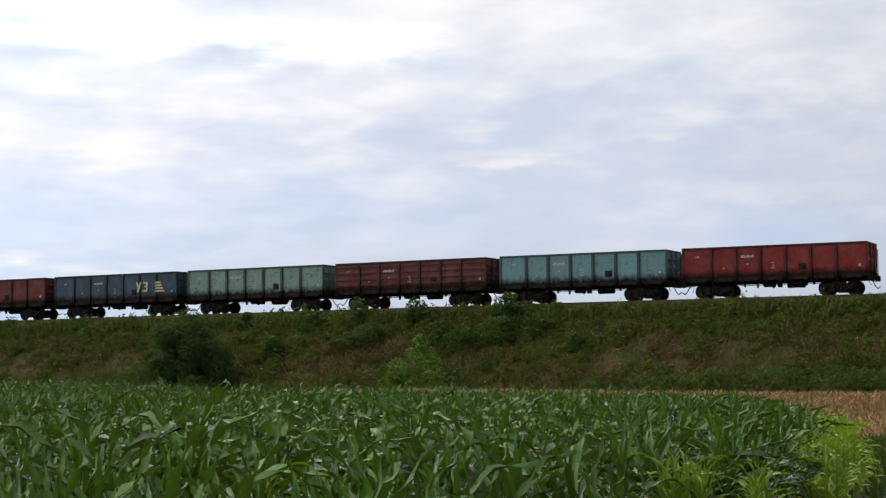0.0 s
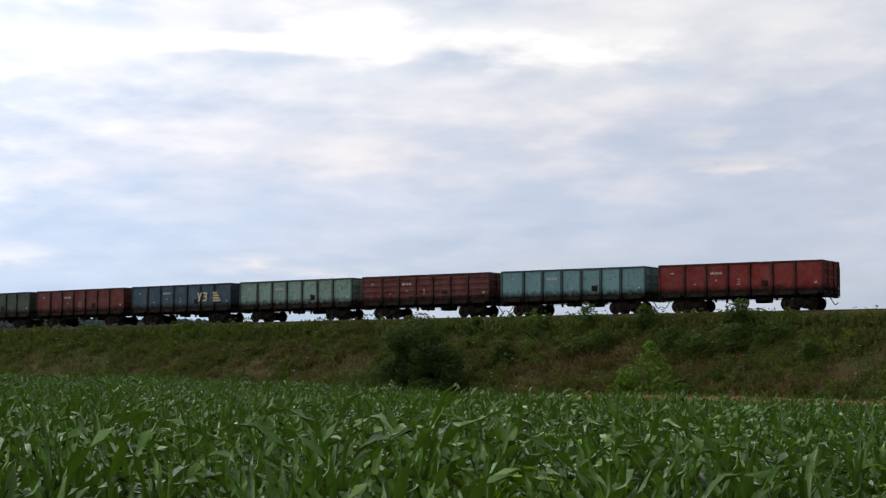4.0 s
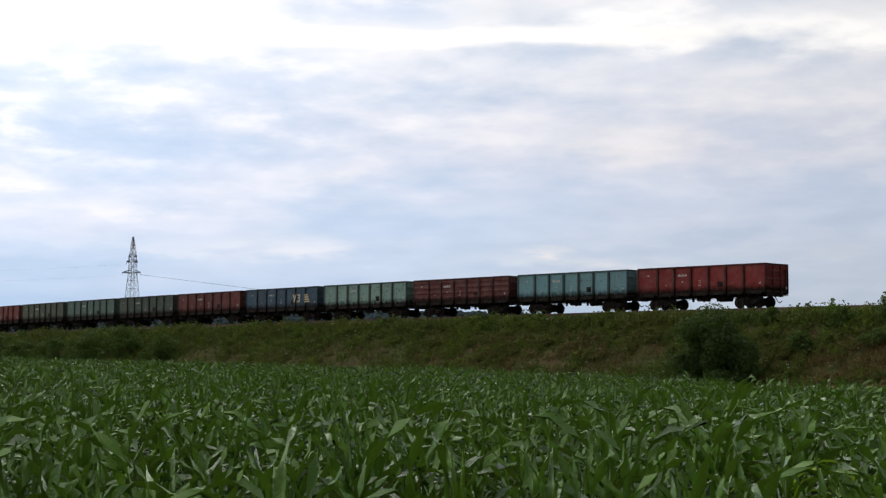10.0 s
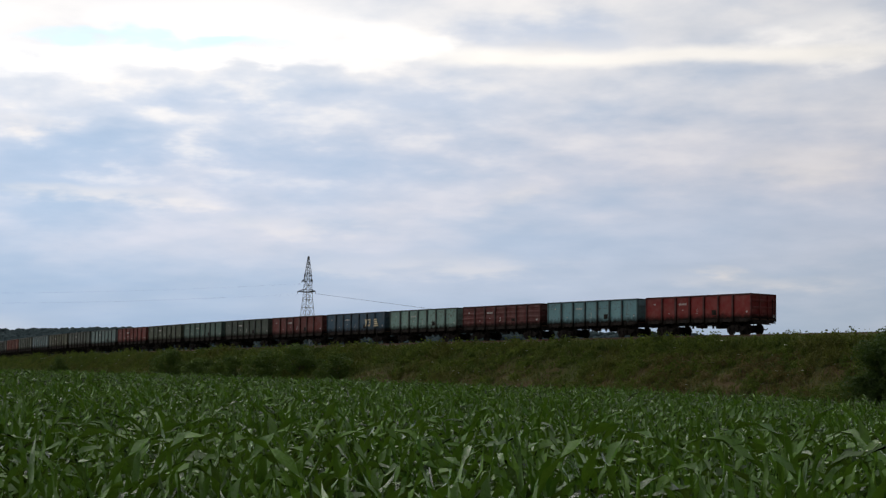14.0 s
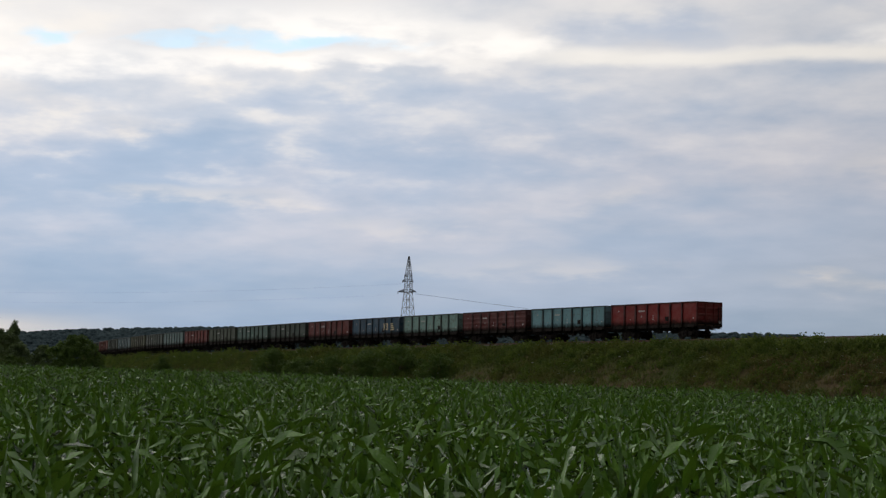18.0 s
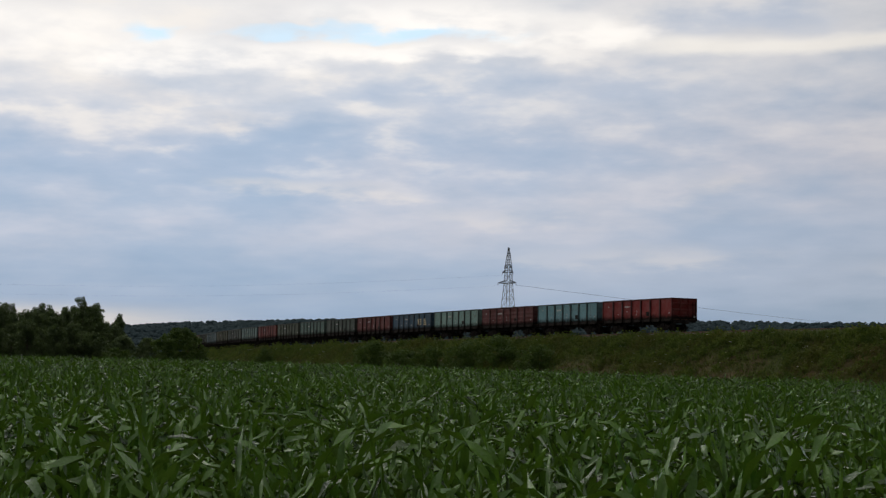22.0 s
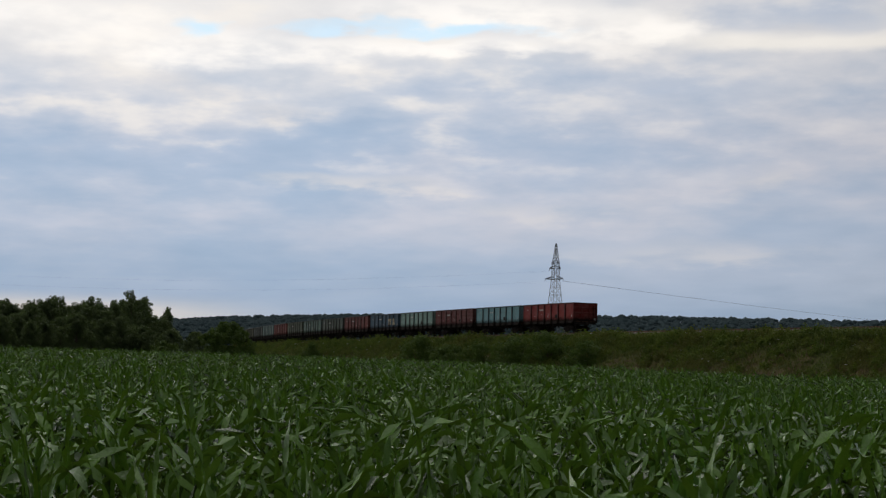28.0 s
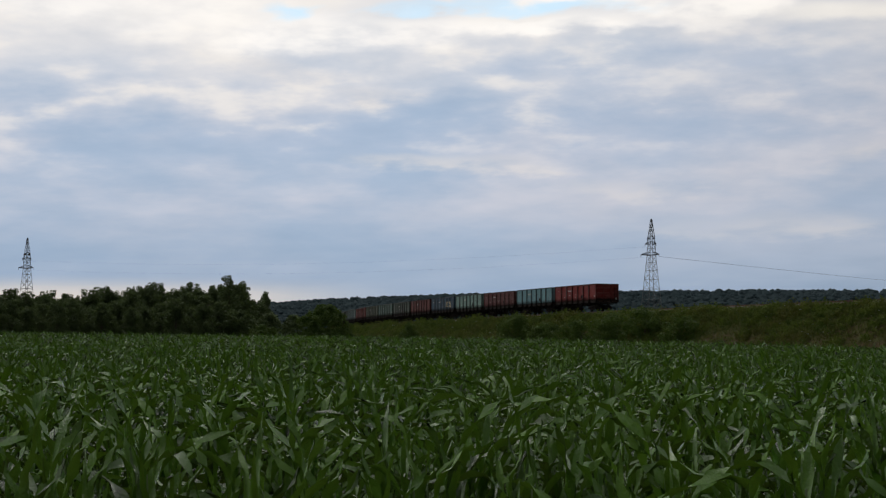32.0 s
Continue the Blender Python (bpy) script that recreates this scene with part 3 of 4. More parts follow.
def rib_mesh(z):
    return Shape().prism(((0.03, z - 0.12), (0.085, z - 0.07), (0.085, z + 0.07), (0.03, z + 0.12)), -1.38, 1.38).mesh("rib", PAINT)


def upright_mesh():
    return Shape().box(0.032, 0.14, -0.06, 0.06, 1.2, 3.37).mesh("upright", PAINT)


def ladder_mesh():
    s = Shape()
    for y in (-0.17, 0.17):
        s.box(-0.02, 0.02, y - 0.025, y + 0.025, 0.95, 3.1)
    for i in range(7):
        s.box(-0.012, 0.012, -0.145, 0.145, 1.05 + i * 0.31, 1.08 + i * 0.31)
    return s.mesh("ladder", GEAR)


def hatch_mesh():
    """A drop door under the side, with its latch."""
    s = Shape()
    s.prism(((-0.70, 1.34), (0.70, 1.34), (0.70, 1.16), (0.62, 1.10), (-0.62, 1.10), (-0.70, 1.16)), -1.56, -1.44)
    for x in (-0.45, 0.45):
        s.box(x - 0.06, x + 0.06, -1.60, -1.562, 1.02, 1.36)
    return s.mesh("hatch", GEAR)


def frame_mesh():
    s = Shape()
    s.box(-6.40, 6.40, -0.33, 0.33, 0.92, 1.26)
    for y in (-1.42, 1.42):
        s.box(-6.40, 6.40, y - 0.08, y + 0.08, 1.20, 1.35)
    for x in (-6.33, -4.32, -2.60, -0.87, 0.87, 2.60, 4.32, 6.33):
        s.box(x - 0.10, x + 0.10, -1.335, 1.335, 1.00, 1.262)
    return s.mesh("underframe", GEAR, 0.01)


def floor_mesh():
    return Shape().box(-6.38, 6.38, -1.48, 1.48, 1.264, 1.355).mesh("floor", RUST)


def brake_mesh():
    """Brake cylinder, rods, levers and pipes hung under the middle of the frame."""
    s = Shape()
    s.tube(((-0.9, -0.55, 0.86), (-0.1, -0.55, 0.86)), 0.20, 12)
    s.tube(((0.5, 0.5, 0.84), (1.7, 0.5, 0.84)), 0.22, 12)
    s.tube(((-3.4, -0.62, 0.82), (-0.9, -0.55, 0.82)), 0.025, 6)
    s.tube(((-0.1, -0.55, 0.84), (3.2, -0.62, 0.80)), 0.025, 6)
    for x, z in ((-2.2, 0.70), (-1.3, 0.62), (-0.2, 0.58), (0.35, 0.66), (1.15, 0.60), (2.1, 0.70), (2.6, 0.74)):
        s.box(x - 0.05, x + 0.06, -0.75, -0.60, z, 0.95)
    s.box(0.15, 0.42, -0.95, -0.68, 0.62, 0.92)
    s.box(1.25, 1.95, -1.0, -0.70, 0.78, 0.95)
    s.tube(((-6.2, -0.48, 0.98), (-3, -0.9, 0.9), (3, -0.9, 0.9), (6.2, -0.48, 0.98)), 0.022, 6)
    return s.mesh("brake_gear", GEAR)


def coupler_mesh():
    """An automatic coupler with its draft shank, pointing to +x."""
    s = Shape()
    s.box(6.30, 6.70, -0.09, 0.09, 0.94, 1.13)
    s.prism(((6.66, 0.86), (6.90, 0.82), (6.955, 0.90), (6.955, 1.20), (6.88, 1.24), (6.66, 1.20)), -0.20, 0.06)
    s.prism(((6.66, 0.90), (6.80, 0.90), (6.92, 0.98), (6.92, 1.12), (6.80, 1.18), (6.66, 1.18)), 0.06, 0.24)
    s.box(6.44, 6.56, -0.75, 0.75, 0.86, 0.92)
    return s.mesh("coupler", GEAR, 0.012)


def hose_mesh():
    pts = []
    for i in range(13):
        t = i / 12
        pts.append((6.40 + 0.55 * t, -0.42 + 0.34 * t, 0.98 - 0.62 * math.sin(min(t * 1.25, 1) * math.pi / 2) ** 1.4 + 0.16 * max(0, t - 0.75) * 4))
    return Shape().tube(pts, 0.035, 7).mesh("brake_hose", RUBBER, smooth=True)


def lever_mesh():
    return Shape().tube(((6.44, -1.30, 0.95), (6.52, -1.30, 0.62), (6.62, -1.28, 0.55)), 0.022, 6).tube(
        ((6.46, -1.30, 0.94), (6.50, -0.3, 1.0)), 0.022, 6).mesh("release_lever", GEAR)


def wheelset_mesh():
    s = Shape()
    for k in (-1, 1):
        prof = ((0.09, 0.66), (0.15, 0.70), (0.17, 0.745), (0.40, 0.745), (0.415, 0.70), (0.505, 0.70), (0.505, 0.727), (WHEEL_R, 0.745),
                (WHEEL_R - 0.008, 0.83), (0.42, 0.83), (0.40, 0.775), (0.17, 0.79), (0.14, 0.86), (0.0, 0.86))
        s.lathe([(r, k * y) for r, y in prof], (0, 0, 0), 24)
    s.tube(((0, -0.70, 0), (0, 0.70, 0)), 0.085, 10)
    for a in range(4):      # balance marks on the disc
        s.box(-0.03, 0.03, -0.80, -0.772, 0.24, 0.36, Euler((0, a * math.pi / 2, 0)).to_matrix())
    return s.mesh("wheelset", GEAR)


def side_frame_mesh():
    """A cast bogie side frame on the camera's side, with spring nest and axle boxes."""
    s = Shape()
    s.prism(((-1.16, 0.60), (-1.16, 0.44), (-0.74, 0.44), (-0.60, 0.32), (-0.42, 0.20), (0.42, 0.20), (0.60, 0.32), (0.74, 0.44), (1.16, 0.44), (1.16, 0.60),
             (0.98, 0.70), (0.55, 0.74), (0.36, 0.86), (-0.36, 0.86), (-0.55, 0.74), (-0.98, 0.70)), -1.10, -0.95)
    for x in (-0.925, 0.925):
        s.tube(((x, -1.20, 0.475), (x, -1.10, 0.475)), 0.14, 12)
    for x in (-0.24, 0.0, 0.24):
        s.tube(((x, -1.16, 0.28), (x, -1.16, 0.62)), 0.085, 8)
    return s.mesh("side_frame", GEAR)


def bolster_mesh():
    return Shape().box(-0.22, 0.22, -1.20, 1.20, 0.62, 0.86).box(-0.30, 0.30, -0.3, 0.3, 0.861, 0.93).mesh("bolster", GEAR, 0.02)


def placard_mesh():
    return Shape().box(-0.26, 0.26, -0.02, 0.0, 1.72, 2.16).mesh("placard", GEAR)


def bars_mesh(key):
    """Stencilled lines of writing, as bars."""
    s = Shape()
    sets = {"number": ((0, 2.70, 0.19, 8),), "short": ((0, 2.80, 0.11, 4),), "line": ((0, 2.26, 0.07, 5),), "line2": ((0.05, 2.08, 0.07, 4),), "line3": ((0, 1.90, 0.07, 6),),
            "small": ((0, 2.20, 0.12, 2),), "low": ((0, 1.86, 0.16, 2),), "dash": ((0, 1.98, 0.07, 4),)}
    for x, z, h, n in sets[key]:
        w = h * 0.62
        top = []        # one comb-like strip for the line
        for i in range(n):
            x0 = x - n * w / 2 + i * w
            x1 = x0 + w * (0.48 + 0.14 * ((i * 5 + n) % 3))
            high = z + h - 0.16 * h * ((i * 7 + n) % 3)
            top += [(x0, z + 0.10 * h), (x0, high), (x1, high), (x1, z + 0.10 * h)]
        s.prism([(top[0][0], z)] + top + [(top[-1][0], z)], -0.008, 0.0)
    return s.mesh("stencil_bars", LETTER)


def logo_mesh(key):
    s = Shape()
    if key == "emblem":
        for i, z in enumerate((1.90, 2.13, 2.36, 2.59)):
            s.prism(((-0.52, z), (0.52 - i * 0.13, z), (0.46 - i * 0.13, z + 0.15), (-0.36, z + 0.15)), -0.012, 0.0)
    else:
        c = -0.36
        s.prism(((c - 0.28, 2.74), (c - 0.10, 2.74), (c + 0.02, 2.40), (c + 0.15, 2.74), (c + 0.31, 2.74), (c + 0.02, 1.94), (c - 0.20, 1.94), (c - 0.07, 2.24)), -0.012, 0.0)
        c = 0.34
        s.prism(((c - 0.22, 2.74), (c + 0.26, 2.74), (c + 0.30, 2.62), (c + 0.20, 2.38), (c + 0.28, 2.22), (c + 0.16, 1.94), (c - 0.30, 1.94), (c - 0.26, 2.09), (c + 0.06, 2.09),
                 (c + 0.13, 2.22), (c + 0.06, 2.32), (c - 0.10, 2.32), (c - 0.06, 2.44), (c + 0.06, 2.44), (c + 0.13, 2.58), (c - 0.18, 2.60)), -0.012, 0.0)
    return s.mesh("emblem", LOGO)


def disc_mesh():
    return Shape().tube(((6.42, 1.25, 1.62), (6.47, 1.25, 1.62)), 0.13, 14).mesh("tail_disc", LETTER)


# colour of the sheets, ribbed sheets or plain ones, posts darkened by, and the wagon's words
WAGONS = (
    ((0.250, 0.018, 0.014, 0.15), False, 0.55, "faded bright red open gondola wagon, last of the train"),
    ((0.200, 0.400, 0.440, 0.45), False, 0.42, "pale blue-green open gondola wagon with rusty posts"),
    ((0.125, 0.020, 0.017), True, 0.80, "dark maroon open gondola wagon with ribbed steel sides"),
    ((0.265, 0.430, 0.375, 0.52), False, 0.40, "chalky mint green open gondola wagon streaked with rust"),
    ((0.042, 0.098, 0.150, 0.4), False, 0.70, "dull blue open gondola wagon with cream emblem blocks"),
    ((0.150, 0.022, 0.016), False, 0.6, "red-brown open gondola wagon with sooty sill"),
    ((0.062, 0.088, 0.065), False, 0.60, "dark grey-green open gondola wagon"),
    ((0.105, 0.180, 0.148), False, 0.55, "dull sea green open gondola wagon"),
    ((0.085, 0.105, 0.065), False, 0.65, "dark olive green open gondola wagon"),
    ((0.200, 0.030, 0.020), False, 0.6, "rusty red open gondola wagon"),
    ((0.190, 0.285, 0.270), False, 0.45, "pale teal open gondola wagon with dark posts"),
    ((0.100, 0.122, 0.100), False, 0.55, "grey-green open gondola wagon"),
    ((0.105, 0.112, 0.064), False, 0.55, "olive open gondola wagon"),
    ((0.190, 0.275, 0.285), False, 0.45, "light grey-blue open gondola wagon"),
    ((0.100, 0.120, 0.085), False, 0.60, "dark olive open gondola wagon with black sill"),
    ((0.230, 0.060, 0.035), False, 0.70, "brown-red open gondola wagon"),
    ((0.085, 0.112, 0.092), False, 0.55, "green open gondola wagon"),
    ((0.140, 0.205, 0.205), False, 0.50, "grey teal open gondola wagon"),
)
wagons, wheelsets = [], []


def tint(ob, c, k=1.0):
    """Paint colour; its fourth value is how far the rust has gone."""
    k *= 0.82
    ob.color = (c[0] * k, c[1] * k, c[2] * k, c[3] if len(c) > 3 else 0.4)
    return ob


def grimy(c):
    """The same paint under old coal dust, as on the posts and rails."""
    return tuple(0.48 * v + 0.012 for v in c[:3]) + tuple(c[3:])


def gondola(i, colour, ribbed, dark, label):
    w = tagged(new("gondola_wagon"), label, "freight wagon", "wagons of the freight train")
    turn = pose(0, 0, 0, 0, 0, 180)
    part("underframe", shape("frame", frame_mesh), w)
    part("floor", shape("floor", floor_mesh), w)
    part("brake_gear", shape("brake", brake_mesh), w)
    tint(part("top_rail", shape("rim", rim_mesh), w), colour, dark * 0.55)
    edges = (-6.38, *POSTS, 6.38)
    for side in (Matrix(), turn):
        for a, b in zip(edges, edges[1:]):
            wide = round(b - a, 3)
            me = shape(("panel", wide, ribbed), lambda: panel_mesh(wide, ribbed))
            tint(part("panel", me, w, side @ pose((a + b) / 2, -1.50, 0)), colour, rng.uniform(0.9, 1.08))
            if abs(a + b) < 12:
                part("hatch", shape("hatch", hatch_mesh), w, side @ pose((a + b) / 2, 0, 0))
        for x in POSTS:
            tint(part("post", shape("post", post_mesh), w, side @ pose(x, -1.525, 0)), grimy(colour), dark)
        for x in (-6.36, 6.36):
            tint(part("corner_post", shape("corner", corner_mesh), w, side @ pose(x, -1.535, 0)), colour, dark * 0.9)
        # end walls, ribs and uprights tinted darker: dirt, and shade put into the colour
        wall = tint(part("end_wall", shape("end", end_mesh), w, side @ pose(6.36, 0, 0)), colour, 0.80)
        for z in (1.62, 2.28, 2.90):
            tint(part("rib", shape(("rib", z), lambda: rib_mesh(z)), wall), colour, 0.76)
        for y in (-0.5, 0.5):
            tint(part("upright", shape("upright", upright_mesh), wall, pose(0, y, 0)), colour, 0.74)
        part("ladder", shape("ladder", ladder_mesh), w, side @ pose(6.53, 1.15, 0))
        part("coupler", shape("coupler", coupler_mesh), w, side)
        part("brake_hose", shape("hose", hose_mesh), w, side)
        part("release_lever", shape("lever", lever_mesh), w, side)
        part("placard", shape("placard", placard_mesh), w, side @ pose(2.05, -1.532, 0), "dark square steel placard")
        front = -1.534 - (0.045 if ribbed else 0.0)
        for key, x in (("number", -1.75), ("short", -5.3), ("dash", -3.45), ("line", 0.0), ("line2", 0.0), ("line3", 0.0), ("small", -1.75), ("low", 5.9)):
            part("stencil", shape(("bars", key), lambda: bars_mesh(key)), w, side @ pose(x, front, 0), "white stencilled bars")
    for bx in (-4.325, 4.325):
        part("bolster", shape("bolster", bolster_mesh), w, pose(bx, 0, 0))
        for side in (Matrix(), turn):
            part("side_frame", shape("side_frame", side_frame_mesh), w, side @ pose(bx, 0, 0))
        for dx in (-0.925, 0.925):
            ws = part("wheelset", shape("wheelset", wheelset_mesh), w, pose(bx + dx, 0, WHEEL_R))
            wheelsets.append((i, ws, bx + dx))
    if i == 4:
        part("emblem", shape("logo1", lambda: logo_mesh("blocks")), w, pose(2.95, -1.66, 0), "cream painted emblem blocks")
        part("emblem", shape("logo2", lambda: logo_mesh("emblem")), w, pose(4.75, -1.66, 0), "cream painted striped emblem")
    if i == 0:
        part("tail_disc", shape("disc", disc_mesh), w, None, "pale round tail disc")
    wagons.append(w)


for i, spec in enumerate(WAGONS):
    gondola(i, *spec)


def train_at(t, i):
    """Arc length of wagon i's middle at t seconds."""
    return 0.001285 * t * t - 4.9631 * t - 20.716 - i * PITCH - BODY / 2 - 0.06


def wagon_pose(t, i):
    a = train_at(t, i)
    x, y, th = track(a)
    return pose(x, y, RAIL_TOP, 0, 0, math.degrees(th))


def motions():
    for i, w in enumerate(wagons):
        walk(w, [(t, wagon_pose(t, i)) for t in np.linspace(0, 32, 17)])
    for one, m, j in swaying:      # a light wind stirs the front plants
        still = Matrix.Translation(m.translation) @ m.to_quaternion().to_matrix().to_4x4()
        walk(one, [(t, still @ pose(0, 0, 0, 0.9 * math.sin(1.7 * t + j), 0.9 * math.sin(1.3 * t + 2.2 * j), 0)) for t in np.linspace(0, 32, 49)])
    for i, ws, x in wheelsets:
        if i < 7:
            walk(ws, [(t, pose(x, 0, WHEEL_R, 0, math.degrees((train_at(t, i) - train_at(0, i)) / WHEEL_R) % 360, 0)) for t in np.linspace(0, 32, 241)])


# ---- small things on the track ----
px, py = spot(14.0, -3.6)
post = tagged(new("marker_post"), "thin pale concrete railway marker post", "marker post")
post.location = (px, py, RAIL_TOP - 0.86)
part("shaft", Shape().box(-0.07, 0.07, -0.07, 0.07, -0.3, 1.5).mesh("shaft", CONCRETE, 0.02), post)
part("plate", Shape().box(-0.2, 0.2, -0.095, -0.073, 1.15, 1.5).mesh("plate", LETTER), post)

# ---- pylons ----


def lattice_leg(s, half, r):
    """Four tapering legs with crossed braces; half: list of (z, half width)."""
    for (z0, h0), (z1, h1) in zip(half, half[1:]):
        c0 = [(h0, h0), (-h0, h0), (-h0, -h0), (h0, -h0)]
        c1 = [(h1, h1), (-h1, h1), (-h1, -h1), (h1, -h1)]
        for k in range(4):
            n = (k + 1) % 4
            s.tube(((*c0[k], z0), (*c1[k], z1)), r, 4)
            s.tube(((*c0[k], z0), (*c1[n], z1)), r * 0.6, 4)
            s.tube(((*c0[n], z0), (*c1[k], z1)), r * 0.6, 4)
            s.tube(((*c1[k], z1), (*c1[n], z1)), r * 0.6, 4)
    return s


ARMS = ((26.2, 3.0, 2.2), (28.85, 1.8, 1.35), (30.2, 1.2, 1.0))
TOWER_H = 35.2


def pylon_meshes():
    zs = (0, 4.6, 8.6, 12, 15, 17.6, 20, 22.2, 24.2, 26, 27.8, 29.4, 31, 32.6, 34, TOWER_H)
    halves = [(z, float(np.interp(z, (0, 26.2, 30.3, TOWER_H), (2.9, 0.78, 0.66, 0.12)))) for z in zs]
    body = lattice_leg(Shape(), halves, 0.06).mesh("lattice", STEEL)
    arms = []
    for z, a, b in ARMS:
        s = Shape()
        for sign, reach in ((-1, a), (1, b)):
            if reach:
                for y in (-0.6, 0.6):
                    s.tube(((sign * 0.6, y, z), (sign * reach, 0, z + 0.1)), 0.12, 4)
                    s.tube(((sign * 0.6, y, z + 0.7), (sign * reach, 0, z + 0.1)), 0.07, 4)
                for f in (0.3, 0.6):
                    s.tube(((sign * reach * f, -0.6 * (1 - f), z), (sign * reach * f, 0.6 * (1 - f), z)), 0.05, 4)
        arms.append(s.mesh("crossarm", ARM_STEEL))
    ins = Shape().tube(((0, 0, 0), (0, 0, -0.1), (0, 0, -0.15), (0, 0, -0.5), (0, 0, -0.55)), (0.02, 0.03, 0.06, 0.06, 0.02), 7).mesh("insulator", PORCELAIN)
    return body, arms, ins


PYLON_PARTS = pylon_meshes()
TIPS = []


def pylon(x, y, turn, z=None):
    body, arms, ins = PYLON_PARTS
    p = tagged(new("pylon"), "grey steel lattice power line pylon", "pylon", "pylons of the power line")
    z = float(lie(x, y)) if z is None else z
    p.matrix_basis = pose(x, y, z, 0, 0, turn)
    part("lattice", body, p)
    tips = []
    for me, (h, a, b) in zip(arms, ARMS):
        part("crossarm", me, p)
        for sign, reach in ((-1, a), (1, b)):
            if reach:
                part("insulator", ins, p, pose(sign * reach, 0, h + 0.05))
                tips.append(p.matrix_basis @ Vector((sign * reach, 0, h - 0.5)))
    TIPS.append(tips)


p1, p2, p3 = away(49.94, 450), away(69.77, 548), away(33.0, 1350)
base1 = EYE + 450 * 0.0762 - TOWER_H
pylon(*p2, 35, EYE + 548 * 0.0626 - TOWER_H)
pylon(*p1, 20, base1)
pylon(*p3, 10, 13.5)      # on the flank of the ridge


def wire(a, b, sag, r):
    pts = []
    for i in range(25):
        t = i / 24
        p = a.lerp(b, t)
        pts.append((p.x, p.y, p.z - sag * 4 * t * (1 - t)))
    tagged(new("power_line", Shape().tube(pts, r, 4).mesh("power_line", GEAR)), "thin dark overhead power line cable", "cable",
           "cables between the pylons")


for k in range(4):
    wire(TIPS[0][k], TIPS[1][k], 2.6, 0.003)
for k in (1,):
    wire(TIPS[1][k], TIPS[2][k], 2.5, 0.032)

# ---- bushes and trees ----


def leaf_cloud(lobes, per, size, seed, flat=0.6):
    """Leaf faces on many overlapping lobes, each (x, y, z, radius, squash)."""
    pairs = []
    for i, (x, y, z, r, sq) in enumerate(lobes):
        v, q = puffs(max(8, int(per * r * r)), size / r, seed * 97 + i, flat)
        v = v * (r, r, r * sq) + (x, y, z)
        pairs.append((v, q))
    return gather(pairs)


def crown_lobes(w, h, z0, n, r, seed, power=1.0):
    """Lobes scattered over an uneven crown of width w and height h standing on z0."""
    g = np.random.default_rng(seed)
    out = []
    for _ in range(n):
        f = g.random() ** power
        wide = w / 2 * (math.sin(math.pi * min(0.97, 0.30 + 0.67 * f)) ** 0.6)
        t, k = g.uniform(0, 6.283), math.sqrt(g.random())
        out.append((math.cos(t) * k * wide * 0.85, math.sin(t) * k * wide * 0.85, z0 + f * h * 0.92, r * g.uniform(0.6, 1.25), g.uniform(0.7, 1.0)))
    return out


STEM = Shape().tube(((0.02, 0, -0.1), (0.2, 0.03, 0.45), (0.42, 0, 0.85)), (0.014, 0.010, 0.003), 5).mesh("stem", BARK)


def bush(x, y, w, h, mat, label, seed, leaf=0.11, per=240, z=None, cone=False, fine_lobes=1.0):
    b = tagged(new("bush"), label, "bush")
    b.location = (x, y, (float(land(x, y)) if z is None else z) - 0.05)
    for i in range(5):
        part("stem", STEM, b, pose(0, 0, 0, 0, 0, i * 72 + seed * 31) @ Matrix.Diagonal((w * 0.55, w * 0.55, h * 0.8, 1)))
    lobes = crown_lobes(w, h, 0.03 * h, int((24 + 6 * w) * fine_lobes ** 1.6), (0.15 * min(w, h) + 0.16) / fine_lobes, seed, 1.1)
    if cone:        # narrows to a ragged point
        lobes = [(x0 * (1.25 - 1.15 * (z0 / h)), y0 * (1.25 - 1.15 * (z0 / h)), z0 * 1.05, r0 * (1.15 - 0.75 * (z0 / h)), q0) for x0, y0, z0, r0, q0 in lobes]
    part("crown", bulk("crown", *leaf_cloud(lobes, per, leaf, seed), mat, False), b)
    return b


def at_bank(bearing, off, w, h, mat, label, seed, **more):
    return bush(*spot(bearing, off), w, h, mat, label, seed, **more)


at_bank(31.35, 13.2, 6.8, 6.0, BUSH_DARK, "large dense dark green bush at the foot of the embankment", 1, per=330)
at_bank(24.0, 12.6, 5.0, 3.7, BUSH_LIGHT, "fresh light green bush low on the embankment", 2, cone=True)
at_bank(24.9, 12.9, 3.0, 1.7, BUSH_LIGHT, "low light green bush beside a taller one", 5, cone=True)
at_bank(31.9, 13.4, 5.2, 3.2, BUSH_DARK, "dense dark green bush at the foot of the embankment", 6, per=330)
at_bank(30.8, 13.4, 5.0, 3.0, BUSH_DARK, "dense dark green bush at the foot of the embankment", 7, per=330)
at_bank(21.2, 5.0, 2.6, 2.0, BUSH_MID, "leafy green shrub on the edge of the embankment", 3)
at_bank(27.7, 4.4, 1.8, 1.5, BUSH_LIGHT, "pale yellow-green weed clump on the edge of the embankment", 8, leaf=0.07, cone=True)
at_bank(26.9, 4.6, 1.0, 0.8, BUSH_LIGHT, "small pale weed clump on the edge of the embankment", 9, leaf=0.07, cone=True)
at_bank(26.0, 4.8, 2.2, 1.9, BUSH_MID, "thin leafy shrub on the edge of the embankment", 10, per=120)
at_bank(24.15, 5.2, 2.0, 1.9, BUSH_MID, "slim green shrub on the edge of the embankment", 4)
